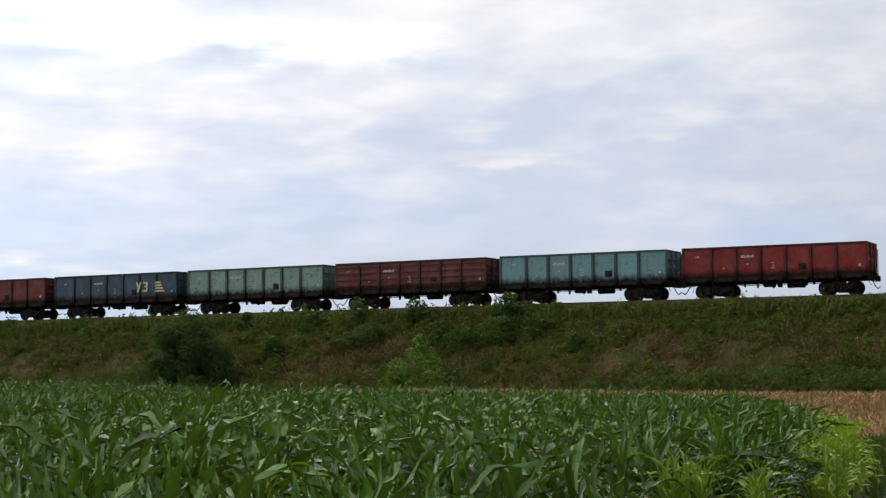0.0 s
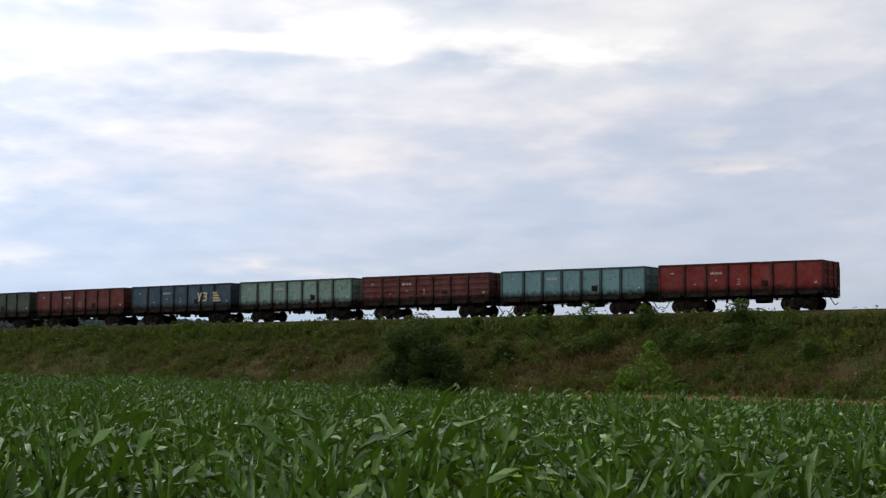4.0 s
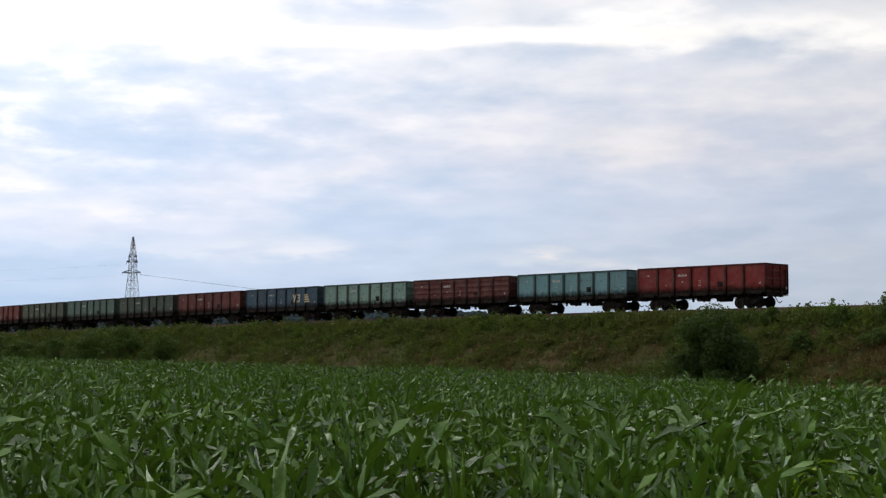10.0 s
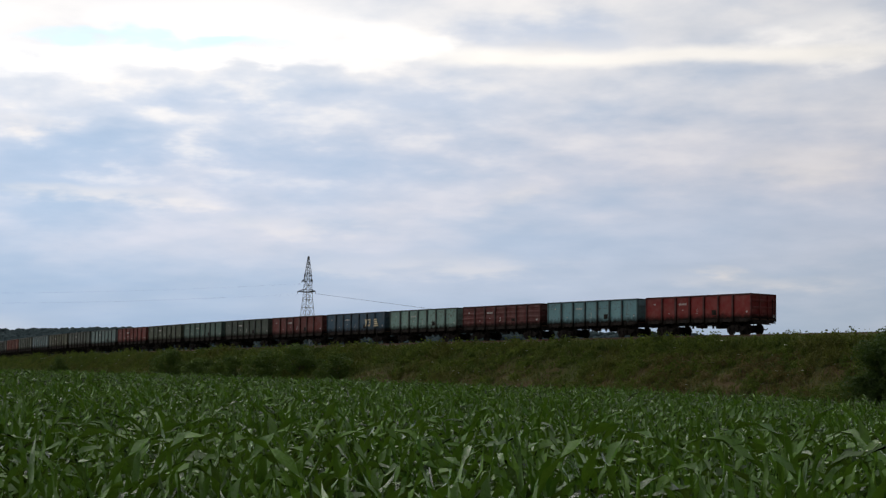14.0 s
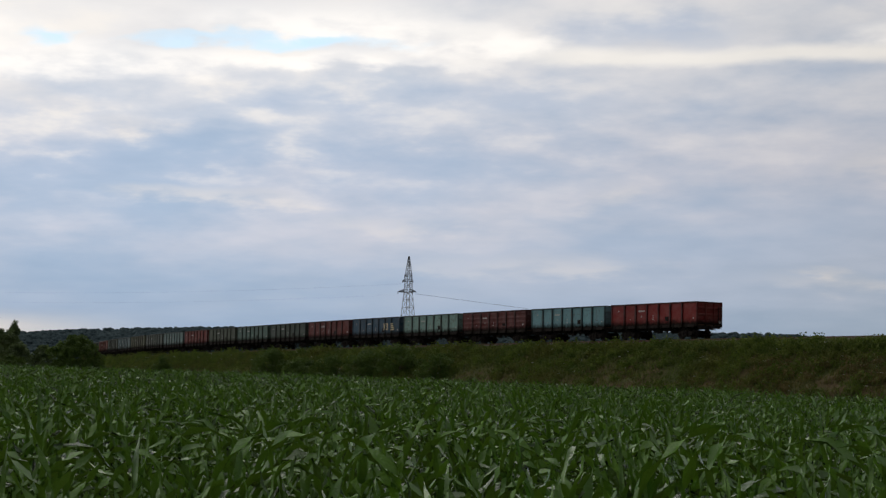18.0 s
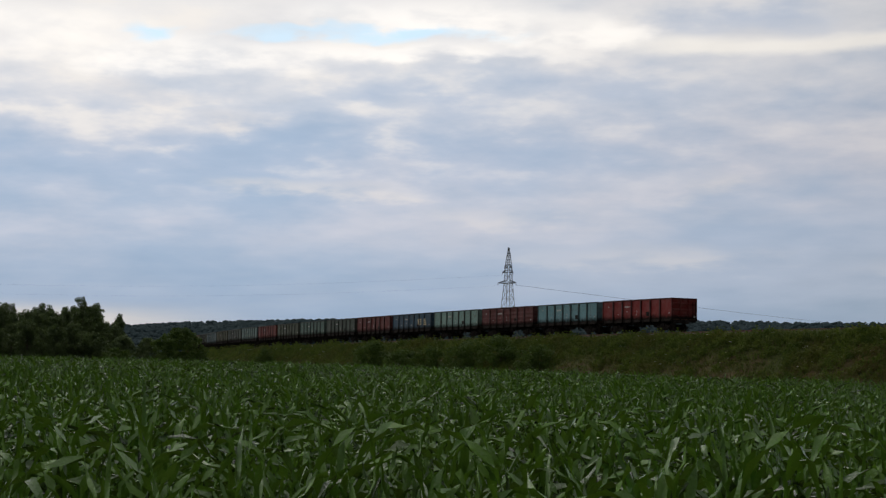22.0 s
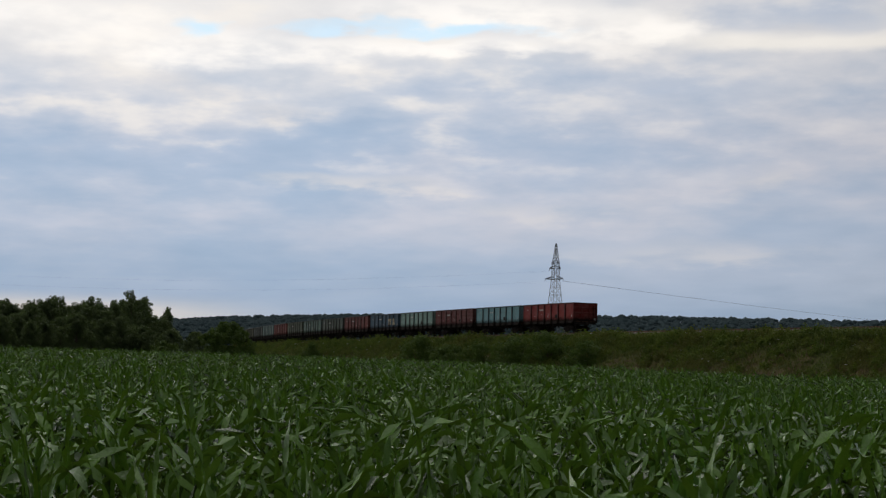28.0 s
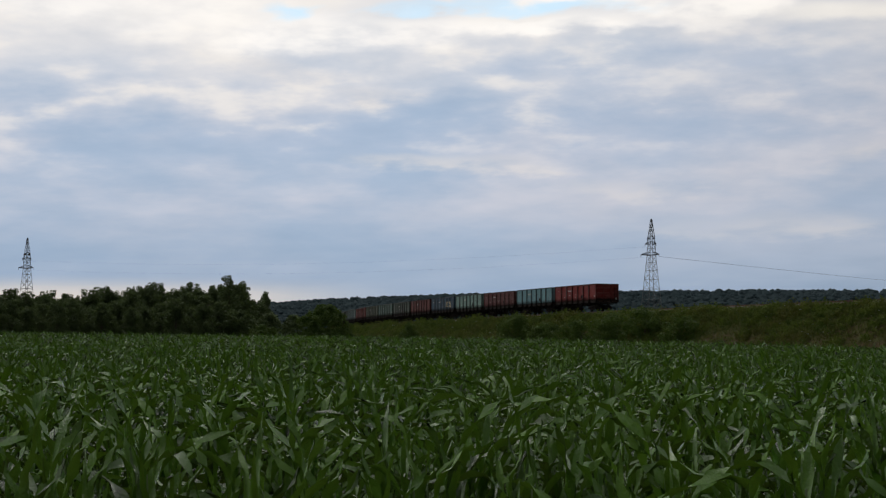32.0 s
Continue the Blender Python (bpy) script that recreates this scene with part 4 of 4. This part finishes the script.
for k, (b, o, w, h) in enumerate(((22.6, 8.0, 3.0, 1.5), (21.5, 7.2, 3.2, 1.7), (23.3, 7.0, 2.8, 1.5), (25.6, 7.2, 3.4, 1.4), (26.4, 8.0, 3.2, 1.2), (20.2, 6.4, 2.8, 1.3), (28.7, 8.5, 2.4, 1.4), (29.6, 5.0, 1.8, 1.2), (27.4, 5.4, 2.2, 1.3), (19.0, 8.6, 2.4, 1.2))):
    at_bank(b, o, w, h, BUSH_MID, "low dark shrub on the weedy slope", 110 + k)
for k, (b, o, w, h) in enumerate(((35.2, 14.0, 4.2, 1.4), (33.6, 14.2, 2.8, 1.1), (18.6, 13.4, 5.0, 0.8), (16.6, 13.0, 6.0, 1.0), (14.6, 12.8, 6.4, 1.3), (12.6, 12.8, 6.4, 1.4), (10.6, 12.8, 6.4, 1.4), (8.6, 12.8, 6.0, 1.3))):
    at_bank(b, o, w, h, FRESH, "low fresh green growth at the foot of the bank", 20 + k, leaf=0.08, fine_lobes=1.4)
for k, (b, o, w, h) in enumerate(((54.2, 10.0, 6.6, 3.9), (53.3, 11.0, 7.2, 3.3), (52.3, 10.6, 7.0, 3.2), (51.2, 9.6, 6.6, 3.4), (50.2, 8.6, 6.4, 3.2), (49.0, 9.2, 5.6, 2.6), (57.7, 9.4, 3.2, 3.4))):
    at_bank(b, o, w, h, BUSH_MID, "rounded dark green bush on the embankment slope", 30 + k, leaf=0.12, per=240)
bush(*away(60.42, 232), 8.8, 5.5, BUSH_MID, "big round green bush beside the maize field", 40, leaf=0.13, per=300, fine_lobes=1.4)
bush(*away(62.35, 228), 5.0, 2.7, BUSH_MID, "low round bush at the edge of the maize", 41, leaf=0.13, per=260)
for k, (b, d, w, h) in enumerate(((61.4, 262, 5.4, 4.6), (62.2, 270, 6.0, 4.9), (63.1, 262, 6.5, 5.2))):
    bush(*away(b, d), w, h, TREE_LEAF, "dark undergrowth bush below the trees", 50 + k, leaf=0.15, per=230, fine_lobes=1.7)


def tree_parts(h, w, seed, narrow):
    g = np.random.default_rng(seed)
    s = Shape()
    top = (g.uniform(-0.3, 0.3), g.uniform(-0.3, 0.3), h * 0.93)
    s.tube(((0, 0, -0.3), (0.05, 0, h * 0.3), (top[0] * 0.5, top[1] * 0.5, h * 0.6), top), (0.02 * h, 0.016 * h, 0.010 * h, 0.02), 8)
    lobes = []
    for k in range(int(18 if narrow else 30)):
        f = 0.14 + 0.80 * (k + g.random()) / (18 if narrow else 30)
        t = k * 2.4 + g.uniform(-0.4, 0.4)
        reach = w / 2 * (1 - abs(f - 0.42) * 1.35) * g.uniform(0.6, 1.15)
        tip = Vector((math.cos(t) * reach, math.sin(t) * reach, f * h + reach * 0.45))
        root = Vector((0, 0, f * h * 0.86))
        s.tube((root, root.lerp(tip, 0.5) + Vector((0, 0, 0.1)), tip), (0.006 * h * (1.2 - f), 0.004 * h * (1.2 - f), 0.012), 5)
        for u in (0.35, 0.7, 0.9, 1.05):
            p = root.lerp(tip, u) + Vector(g.uniform(-0.25, 0.25, 3))
            lobes.append((p.x, p.y, p.z, (0.06 if narrow else 0.078) * h * g.uniform(0.45, 1.3) * (1.25 - 0.5 * u), g.uniform(0.6, 1.1)))
    lobes += [(top[0] * f, top[1] * f, h * z, r * h, 1.4) for f, z, r in ((0.8, 0.86, 0.055), (1, 0.93, 0.04), (1, 0.985, 0.025))]
    return s.mesh("trunk", BARK), bulk("crown", *leaf_cloud(lobes, 420, 0.115, seed, 0.6), TREE_LEAF, False)


TREE_KINDS = [tree_parts(9.5, 6.4, 71, False), tree_parts(9.0, 5.6, 72, False), tree_parts(10.5, 4.4, 73, True), tree_parts(8.5, 6.4, 74, False), tree_parts(9, 2.9, 75, True)]
TREES = ((74, 7.8, 0), (72.8, 7.4, 3), (71.6, 7.9, 1), (70.6, 7.6, 0), (69.8, 7.9, 3), (69.2, 7.5, 1), (68.5, 7.2, 0), (67.8, 8.3, 3), (67.2, 9.2, 1), (66.6, 8.4, 0), (66.0, 9.4, 1),
         (65.6, 9.9, 2), (65.0, 8.6, 3), (64.4, 9.0, 0), (63.9, 9.5, 1), (63.45, 10.8, 2), (63.0, 10.4, 2), (63.2, 9.6, 0), (62.3, 9.0, 4), (62.55, 7.2, 3))
FILL = tuple((b, float(np.interp(b, (62.9, 64.2, 66, 68, 74), (7.9, 8.2, 8.0, 7.3, 7.2))) * (0.9 + 0.2 * ((i * 7) % 5) / 4), (0, 3, 1)[i % 3]) for i, b in enumerate(np.arange(62.9, 74.5, 0.47)))
BEHIND = tuple((b + 0.2, float(np.interp(b, (62.9, 64.2, 66, 68, 74), (9.4, 9.6, 9.2, 8.3, 8.2))) * (0.88 + 0.2 * ((i * 3) % 5) / 4), (1, 0, 3)[i % 3]) for i, b in enumerate(np.arange(62.9, 74.5, 0.55)))
FRONT = tuple((b, 5.4 + 1.3 * ((i * 5) % 7) / 6, (3, 0, 1, 0)[i % 4]) for i, b in enumerate(np.arange(63.3, 74.5, 0.46)))
depth = [272] * len(TREES) + [280] * len(FILL) + [294] * len(BEHIND) + [256] * len(FRONT)
for k, (b, h, kind) in enumerate(TREES + FILL + BEHIND + FRONT):
    x, y = away(b, depth[k] + (k * 37 % 23) * (0.5 if k >= len(depth) - len(FRONT) else 1.0))
    t = tagged(new("tree"), "slender dark tree with upright twigs" if kind in (2, 4) else "dark green broadleaf tree in the shelter belt", "tree", "trees of the shelter belt")
    ref = (9.5, 9.0, 10.5, 8.5, 9.0)[kind]
    t.matrix_basis = pose(x, y, float(lie(x, y)) - 0.1, 0, 0, k * 77) @ Matrix.Diagonal((h / ref, h / ref, h / ref, 1))
    part("trunk", TREE_KINDS[kind][0], t)
    part("crown", TREE_KINDS[kind][1], t)

def field_end(y):
    """x of the field's end beside the verge."""
    return np.interp(y, (0, 21, 32, 50, 64, 83, 96, 140), (-3.6, -4.5, -6.1, -9.9, -13.8, -21.5, -27.5, -52))


# ---- grass and weeds ----


def tuft(n, spread, h, w, seed, lean=0.5):
    """A tuft of pointed blades, each of two four-cornered faces."""
    g = np.random.default_rng(seed)
    v, q = [], []
    for _ in range(n):
        t = g.uniform(0, 6.283)
        x, y = g.normal(0, spread, 2)
        k = h * g.uniform(0.55, 1.1)
        d = np.array([math.cos(t), math.sin(t)]) * lean * k * g.uniform(0.2, 1)
        s = np.array([-math.sin(t), math.cos(t)]) * w * g.uniform(0.6, 1.3)
        b = len(v)
        for f, ws, dz in ((0, 1.0, 0), (0.5, 0.9, 0.6), (1.0, 0.12, 0.95)):
            c = np.array([x, y]) + d * f * f
            v += [(*(c - s * ws), k * dz), (*(c + s * ws), k * dz)]
        q += [(b, b + 1, b + 3, b + 2), (b + 2, b + 3, b + 5, b + 4)]
    return np.array(v), np.array(q)


def strew(name, kinds, n, arcs, offs, size, mat, label, category, seed, bias=None, grow=0.25):
    g = np.random.default_rng(seed)
    pairs = []
    for v, q in kinds:
        m = n // len(kinds)
        # denser where the bank is nearer
        a = arcs[1] - (arcs[1] - arcs[0]) * g.random(m) ** 1.35
        o = g.uniform(*offs, m)
        x, y, _th = track(a, o)
        z = bank_height(a, o, x, y)
        ok = z > lie(x, y) - 0.1
        if bias:
            ok &= bias(a, o)
        k = size * g.uniform(0.6, 1.4, m) * (1 + np.clip((-a - 60) / 160, 0, 1) * grow)
        at = np.stack([x, y, np.maximum(z, lie(x, y)) - 0.04], -1)
        pairs.append(scatter(v, q, at[ok], g.uniform(0, 6.28, m)[ok], k[ok]))
    return tagged(new(name, bulk(name, *gather(pairs), mat, False)), label, category, kind="stuff")


blades = [tuft(8, 0.26, 0.34, 0.026, 100 + k, 1.2) for k in range(5)]
strew("grass", blades, 44000, (-420, 40), (3.2, 14.5), 1.0, GRASS, "rank green and dried brown grass on the bank", "grass", 5)
weeds = [leaf_cloud(((0, 0, 0.32, 0.36, 1.0), (0.25, 0.1, 0.6, 0.26, 1.1), (-0.2, 0.15, 0.25, 0.32, 0.9), (0.05, -0.25, 0.45, 0.26, 1.0)), 170, 0.085, 200 + k) for k in range(4)]


def patchy(a, o):
    """Where the weeds stand thick on the bank: thickest high up and in clumps, thin on its dry belt."""
    w = np.sin(a * 0.23 + 1.5 * np.sin(o * 0.5)) + np.sin(a * 0.61 + o * 0.8) + 0.7 * np.sin(a * 1.3 - o * 1.1)
    return w + 1.6 * np.cos((o - 4.5) * 0.62) > -1.4


strew("weeds", weeds, 24000, (-420, 40), (4.0, 14.6), 0.8, WEED, "leafy weeds in patches on the bank", "weeds", 6, patchy, 0.05)
strew("withered_weeds", weeds, 4600, (-105, 40), (6.4, 14.4), 0.75, WITHERED, "withered brown weeds on the lower bank", "weeds", 13,
      lambda a, o: np.sin(a * 0.19 + 0.8 * np.sin(o * 0.6)) + np.sin(a * 0.53 - o * 0.7) + 0.5 * np.sin(a * 1.7 + o) > 0.0, 0.1)
strew("weeds", weeds, 5200, (-420, 40), (2.9, 5.6), 0.95, WEED, "yellow-green weeds along the top of the bank", "weeds", 12,
      lambda a, o: np.sin(a * 0.37) + np.sin(a * 0.91 + o) > 0.1, 0.2)
strew("grass", blades, 9000, (-110, 40), (2.5, 4.7), 1.5, GRASS, "rough grass fringe along the ballast", "grass", 7, None, 0.0)
strew("grass", blades, 8000, (-420, -100), (2.4, 4.9), 1.15, GRASS, "tall grass along the ballast further down the line", "grass", 9, None, 0.0)
flower = np.array([(-0.09, -0.09, 0.95), (0.09, -0.09, 0.98), (0.09, 0.09, 0.95), (-0.09, 0.09, 0.98)]), np.array([(0, 1, 2, 3)])
strew("wild_flowers", [flower], 420, (-260, 30), (4.6, 14.0), 0.9, PETAL, "scattered white heads of wild flowers", "flowers", 8)

# dry strip between the maize and the bank, wider beyond the field's end
g = np.random.default_rng(11)
n = 52000
a = g.uniform(-110, 40, n)
o = g.uniform(13.0, 74, n)
x, y, _th = track(a, o)
keep = ((x > field_end(y) + 0.8) & (y > 58 + 4 * np.sin(x * 0.7))) | (o < 22.0)
at = np.stack([x, y, lie(x, y) - 0.03], -1)[keep]
straws = [tuft(7, 0.26, 0.36, 0.024, 400 + k, 0.8) for k in range(3)]
pick = g.integers(0, 3, len(at))
pairs = [scatter(v, q, at[pick == k], g.uniform(0, 6.28, (pick == k).sum()), g.uniform(0.7, 1.2, (pick == k).sum())) for k, (v, q) in enumerate(straws)]
tagged(new("dry_grass", bulk("dry_grass", *gather(pairs), STRAW, False)), "dry straw-coloured grass beyond the maize field", "dry grass", kind="stuff")
n = 16000
x, y = g.uniform(-24, 12, n), g.uniform(8, 66, n)
keep = (x > field_end(y) + 0.6) & (y < 61 + 4 * np.sin(x * 0.7))
at = np.stack([x, y, lie(x, y) - 0.03], -1)[keep]
verge = tuft(9, 0.14, 0.34, 0.014, 420, 0.5)
tagged(new("verge_grass", bulk("verge_grass", *scatter(*verge, at, g.uniform(0, 6.28, len(at)), g.uniform(0.6, 1.3, len(at))), BUSH_DARK, False)),
       "dark green grass verge beside the maize field", "grass", kind="stuff")

# ---- maize ----


def blade(length, width, az0, rise, bend, z0, segs, twist, wave, g):
    """One maize leaf: a folded, arching ribbon. Points and faces."""
    v, q = [], []
    p = np.array([0.0, 0.0, z0])
    ang = rise
    step = length / segs
    d2 = np.array([math.cos(az0), math.sin(az0)])
    side0 = np.array([-math.sin(az0), math.cos(az0), 0.0])
    for i in range(segs + 1):
        f = i / segs
        w = width * min(1.0, 0.55 + 2.0 * f) * (1 - f ** 1.4) + 0.003
        t = twist * f
        nrm = np.array([-math.sin(ang) * d2[0], -math.sin(ang) * d2[1], math.cos(ang)])
        side = side0 * math.cos(t) + nrm * math.sin(t)
        lift = nrm * w * 0.40
        wig = wave * width * math.sin(f * 17 + az0 * 3)
        wig2 = wave * width * math.sin(f * 14 + az0 * 5 + 1.0)
        v += [p + side * w / 2 + lift + nrm * wig, p, p - side * w / 2 + lift + nrm * wig2]
        if i:
            b = 3 * i
            q += [(b - 3, b - 2, b + 1, b), (b - 2, b - 1, b + 2, b + 1)]
        p = p + step * np.array([math.cos(ang) * d2[0], math.cos(ang) * d2[1], math.sin(ang)])
        ang -= bend / segs * (0.5 + 1.3 * f)
    return np.array(v), np.array(q)


def maize_leaves(seed, n, segs, low=0.1, tall=1.0, slim=1.0, short=1.0, upright=0.45):
    """Leaves of one plant about 1.35 m tall, from the bottom up."""
    g = np.random.default_rng(seed)
    out = []
    t0 = g.uniform(0, 6.283)
    for i in range(n):
        f = i / (n - 1)
        z0 = (low + (0.76 + 0.5 * (1 - short) - low) * f) * tall
        az0 = t0 + math.pi * i + g.normal(0, 0.45)
        if f > 1 - 0.62 * upright and g.random() < upright:        # the upright whorl
            rise, bend, ln = g.uniform(74, 90), g.uniform(10, 60), g.uniform(0.48, 0.74)
        elif f > 0.5:       # arching over, the tips hanging
            rise, bend, ln = g.uniform(58, 82), g.uniform(70, 160), g.uniform(0.62, 0.98)
        else:
            rise, bend, ln = g.uniform(46, 72), g.uniform(80, 175), g.uniform(0.78, 1.10)
        rise, bend, ln = radians(rise), radians(bend), ln * tall * short
        wd = (g.uniform(0.050, 0.080) if f > 0.45 else g.uniform(0.060, 0.086)) * slim
        out.append(blade(ln, wd, az0, rise, bend, z0, segs, g.normal(0, 0.9), 0.45, g))
    return out


def in_field(x, y):
    a, o = to_track(x, y)
    edge = field_end(y)
    far = 16.5 + 20 * np.clip((x + 76) / 40, 0, 1)
    return (x < edge - 0.5) & (o > far) & (np.hypot(x, y) < 246)


def rows_of_plants(near, far, across, along, seed):
    """Jittered rows of the field between two distances, seen between the bearings 4 and 78 degrees."""
    g = np.random.default_rng(seed)
    u, v = np.meshgrid(np.arange(-260, 20, across), np.arange(-60, 260, along), indexing="ij")
    c, s = math.cos(0.22), math.sin(0.22)
    x, y = u * c - v * s, u * s + v * c
    x = x + g.normal(0, 0.05 + across * 0.09, x.shape)
    y = y + g.normal(0, along * 0.3, x.shape)
    d, b = np.hypot(x, y), np.degrees(np.arctan2(-x, y))
    ok = (d >= np.where(b < 17.5, 21.5, near)) & (d < far) & (b > 4) & (b < 78) & in_field(x, y) & (g.random(x.shape) > 0.12)
    x, y = x[ok], y[ok]
    swell = 1 + 0.05 * np.sin(x * 0.21 + 1.3 * np.sin(y * 0.13)) + 0.06 * np.sin(y * 1.9 + 2 * np.sin(x * 1.3)) + 0.06 * np.sin(x * 2.3 + 2 * np.sin(y * 1.1))
    _a, o = to_track(x, y)
    swell *= 1 - 0.30 * np.clip((50 - o) / 10, 0, 1) * np.clip((x + 72) / 20, 0, 1)      # stunted at the far end
    swell *= 1 - 0.12 * np.clip((x + 26) / 8, 0, 1) * np.clip((y - 34) / 14, 0, 1)
    return x, y, 1.0 * swell * g.uniform(0.70, 1.22, len(x)), g.uniform(0, 6.283, len(x)), g


def maize_mass(name, near, far, across, along, seed, kinds, n, segs, low, label):
    x, y, k, t, g = rows_of_plants(near, far, across, along, seed)
    near_by = np.clip((36 - np.hypot(x, y)) / 21, 0, 1) * np.clip((np.degrees(np.arctan2(-x, y)) - 17) / 6, 0, 1)
    k = k * (1 + 0.18 * near_by)
    at = np.stack([x, y, lie(x, y)], -1)
    pick = g.integers(0, kinds, len(x))
    pairs, young_lit = [], []
    for i in range(kinds):
        leaves = maize_leaves(seed * 13 + i, n, segs, low, slim=0.95 if near < 30 else 1.22, short=0.97, upright=0.6)
        v, q = gather(leaves)
        m = pick == i
        pairs.append(scatter(v, q, at[m], t[m], k[m]))
        # upper leaves get the paler material, lower ones the one darkened for shade
        young_lit.append(np.tile(np.concatenate([np.full(len(b), j / (n - 1) > (0.78 if near < 30 else 0.70)) for j, (_a, b) in enumerate(leaves)]), m.sum()))
    tagged(new(name, bulk(name, *gather(pairs), CORN_SHADED, True, CORN_TOP, np.concatenate(young_lit))), label, "maize", kind="stuff")


maize_mass("maize_field", 15.5, 34, 0.70, 0.34, 1, 9, 11, 7, 0.15, "dense green maize plants in the field")
maize_mass("maize_field", 34, 80, 0.72, 0.34, 2, 8, 9, 4, 0.2, "dense green maize plants further into the field")
maize_mass("maize_field", 80, 246, 0.95, 0.62, 3, 7, 5, 3, 0.4, "far green maize plants up to the embankment")

# single plants in front
stalk = Shape().tube(((0, 0, -0.05), (0.01, 0, 0.5), (0, 0.01, 0.98)), (0.014, 0.012, 0.006), 7).mesh("stalk", STALK, smooth=True)


def maize_kind(seed, mat, n=10, slim=1.0):
    return [bulk("leaf", v, q, CORN_TOP if i > 7 and mat == CORN_SHADED else mat) for i, (v, q) in enumerate(maize_leaves(seed, n, 9, slim=slim, short=1.0 if mat == CORN_SHADED else 0.78, upright=0.8))]


def maize_plant(meshes, x, y, turn, size, label, group):
    p = tagged(new("maize_plant"), label, "maize plant", group)
    p.matrix_basis = pose(x, y, float(lie(x, y)), 0, 0, turn) @ Matrix.Diagonal((size, size, size, 1))
    part("stalk", stalk, p)
    for me in meshes:
        part("leaf", me, p)
    return p


x, y, k, t, g = rows_of_plants(10.4, 15.5, 0.72, 0.34, 9)
k = np.clip(k, 0.78, 1.08)
order = np.argsort(np.hypot(x, y))
kinds = [maize_kind(500 + i, CORN_SHADED, 11, 0.88) for i in range(9)]
swaying = []
for j, i in enumerate(order):
    one = maize_plant(kinds[j % 9], x[i], y[i], math.degrees(t[i]), 1.16 * k[i], "green maize plant with long arching leaves", "maize plants in the front rows")
    if j < 90:
        swaying.append((one, one.matrix_basis.copy(), j))
pale = [maize_kind(540 + i, CORN_YELLOW, 16, 0.58) for i in range(4)]
for j in range(126):
    if j < 98:      # along the field's side
        d = 26.0 + j * 0.21 + g.uniform(-0.2, 0.2)
        xx, yy = float(field_end(d)) + g.uniform(-0.35, 0.25), d
    elif j < 114:    # clumps at its corner
        xx, yy = away((15.9, 15.2, 13.2)[j % 3] + g.normal(0, 0.35), 19.2 + g.normal(0, 0.35))
    else:           # a thin patch in the front row
        xx, yy = away(27.4 + g.normal(0, 1.6), 15.4 + g.normal(0, 0.4))
    maize_plant(pale[j % 4], xx, yy, g.uniform(0, 360), g.uniform(0.80, 1.02) if j >= 98 else g.uniform(0.76, 1.00), "pale yellow-green maize plant at the field's end", "yellowish maize plants")

motions()
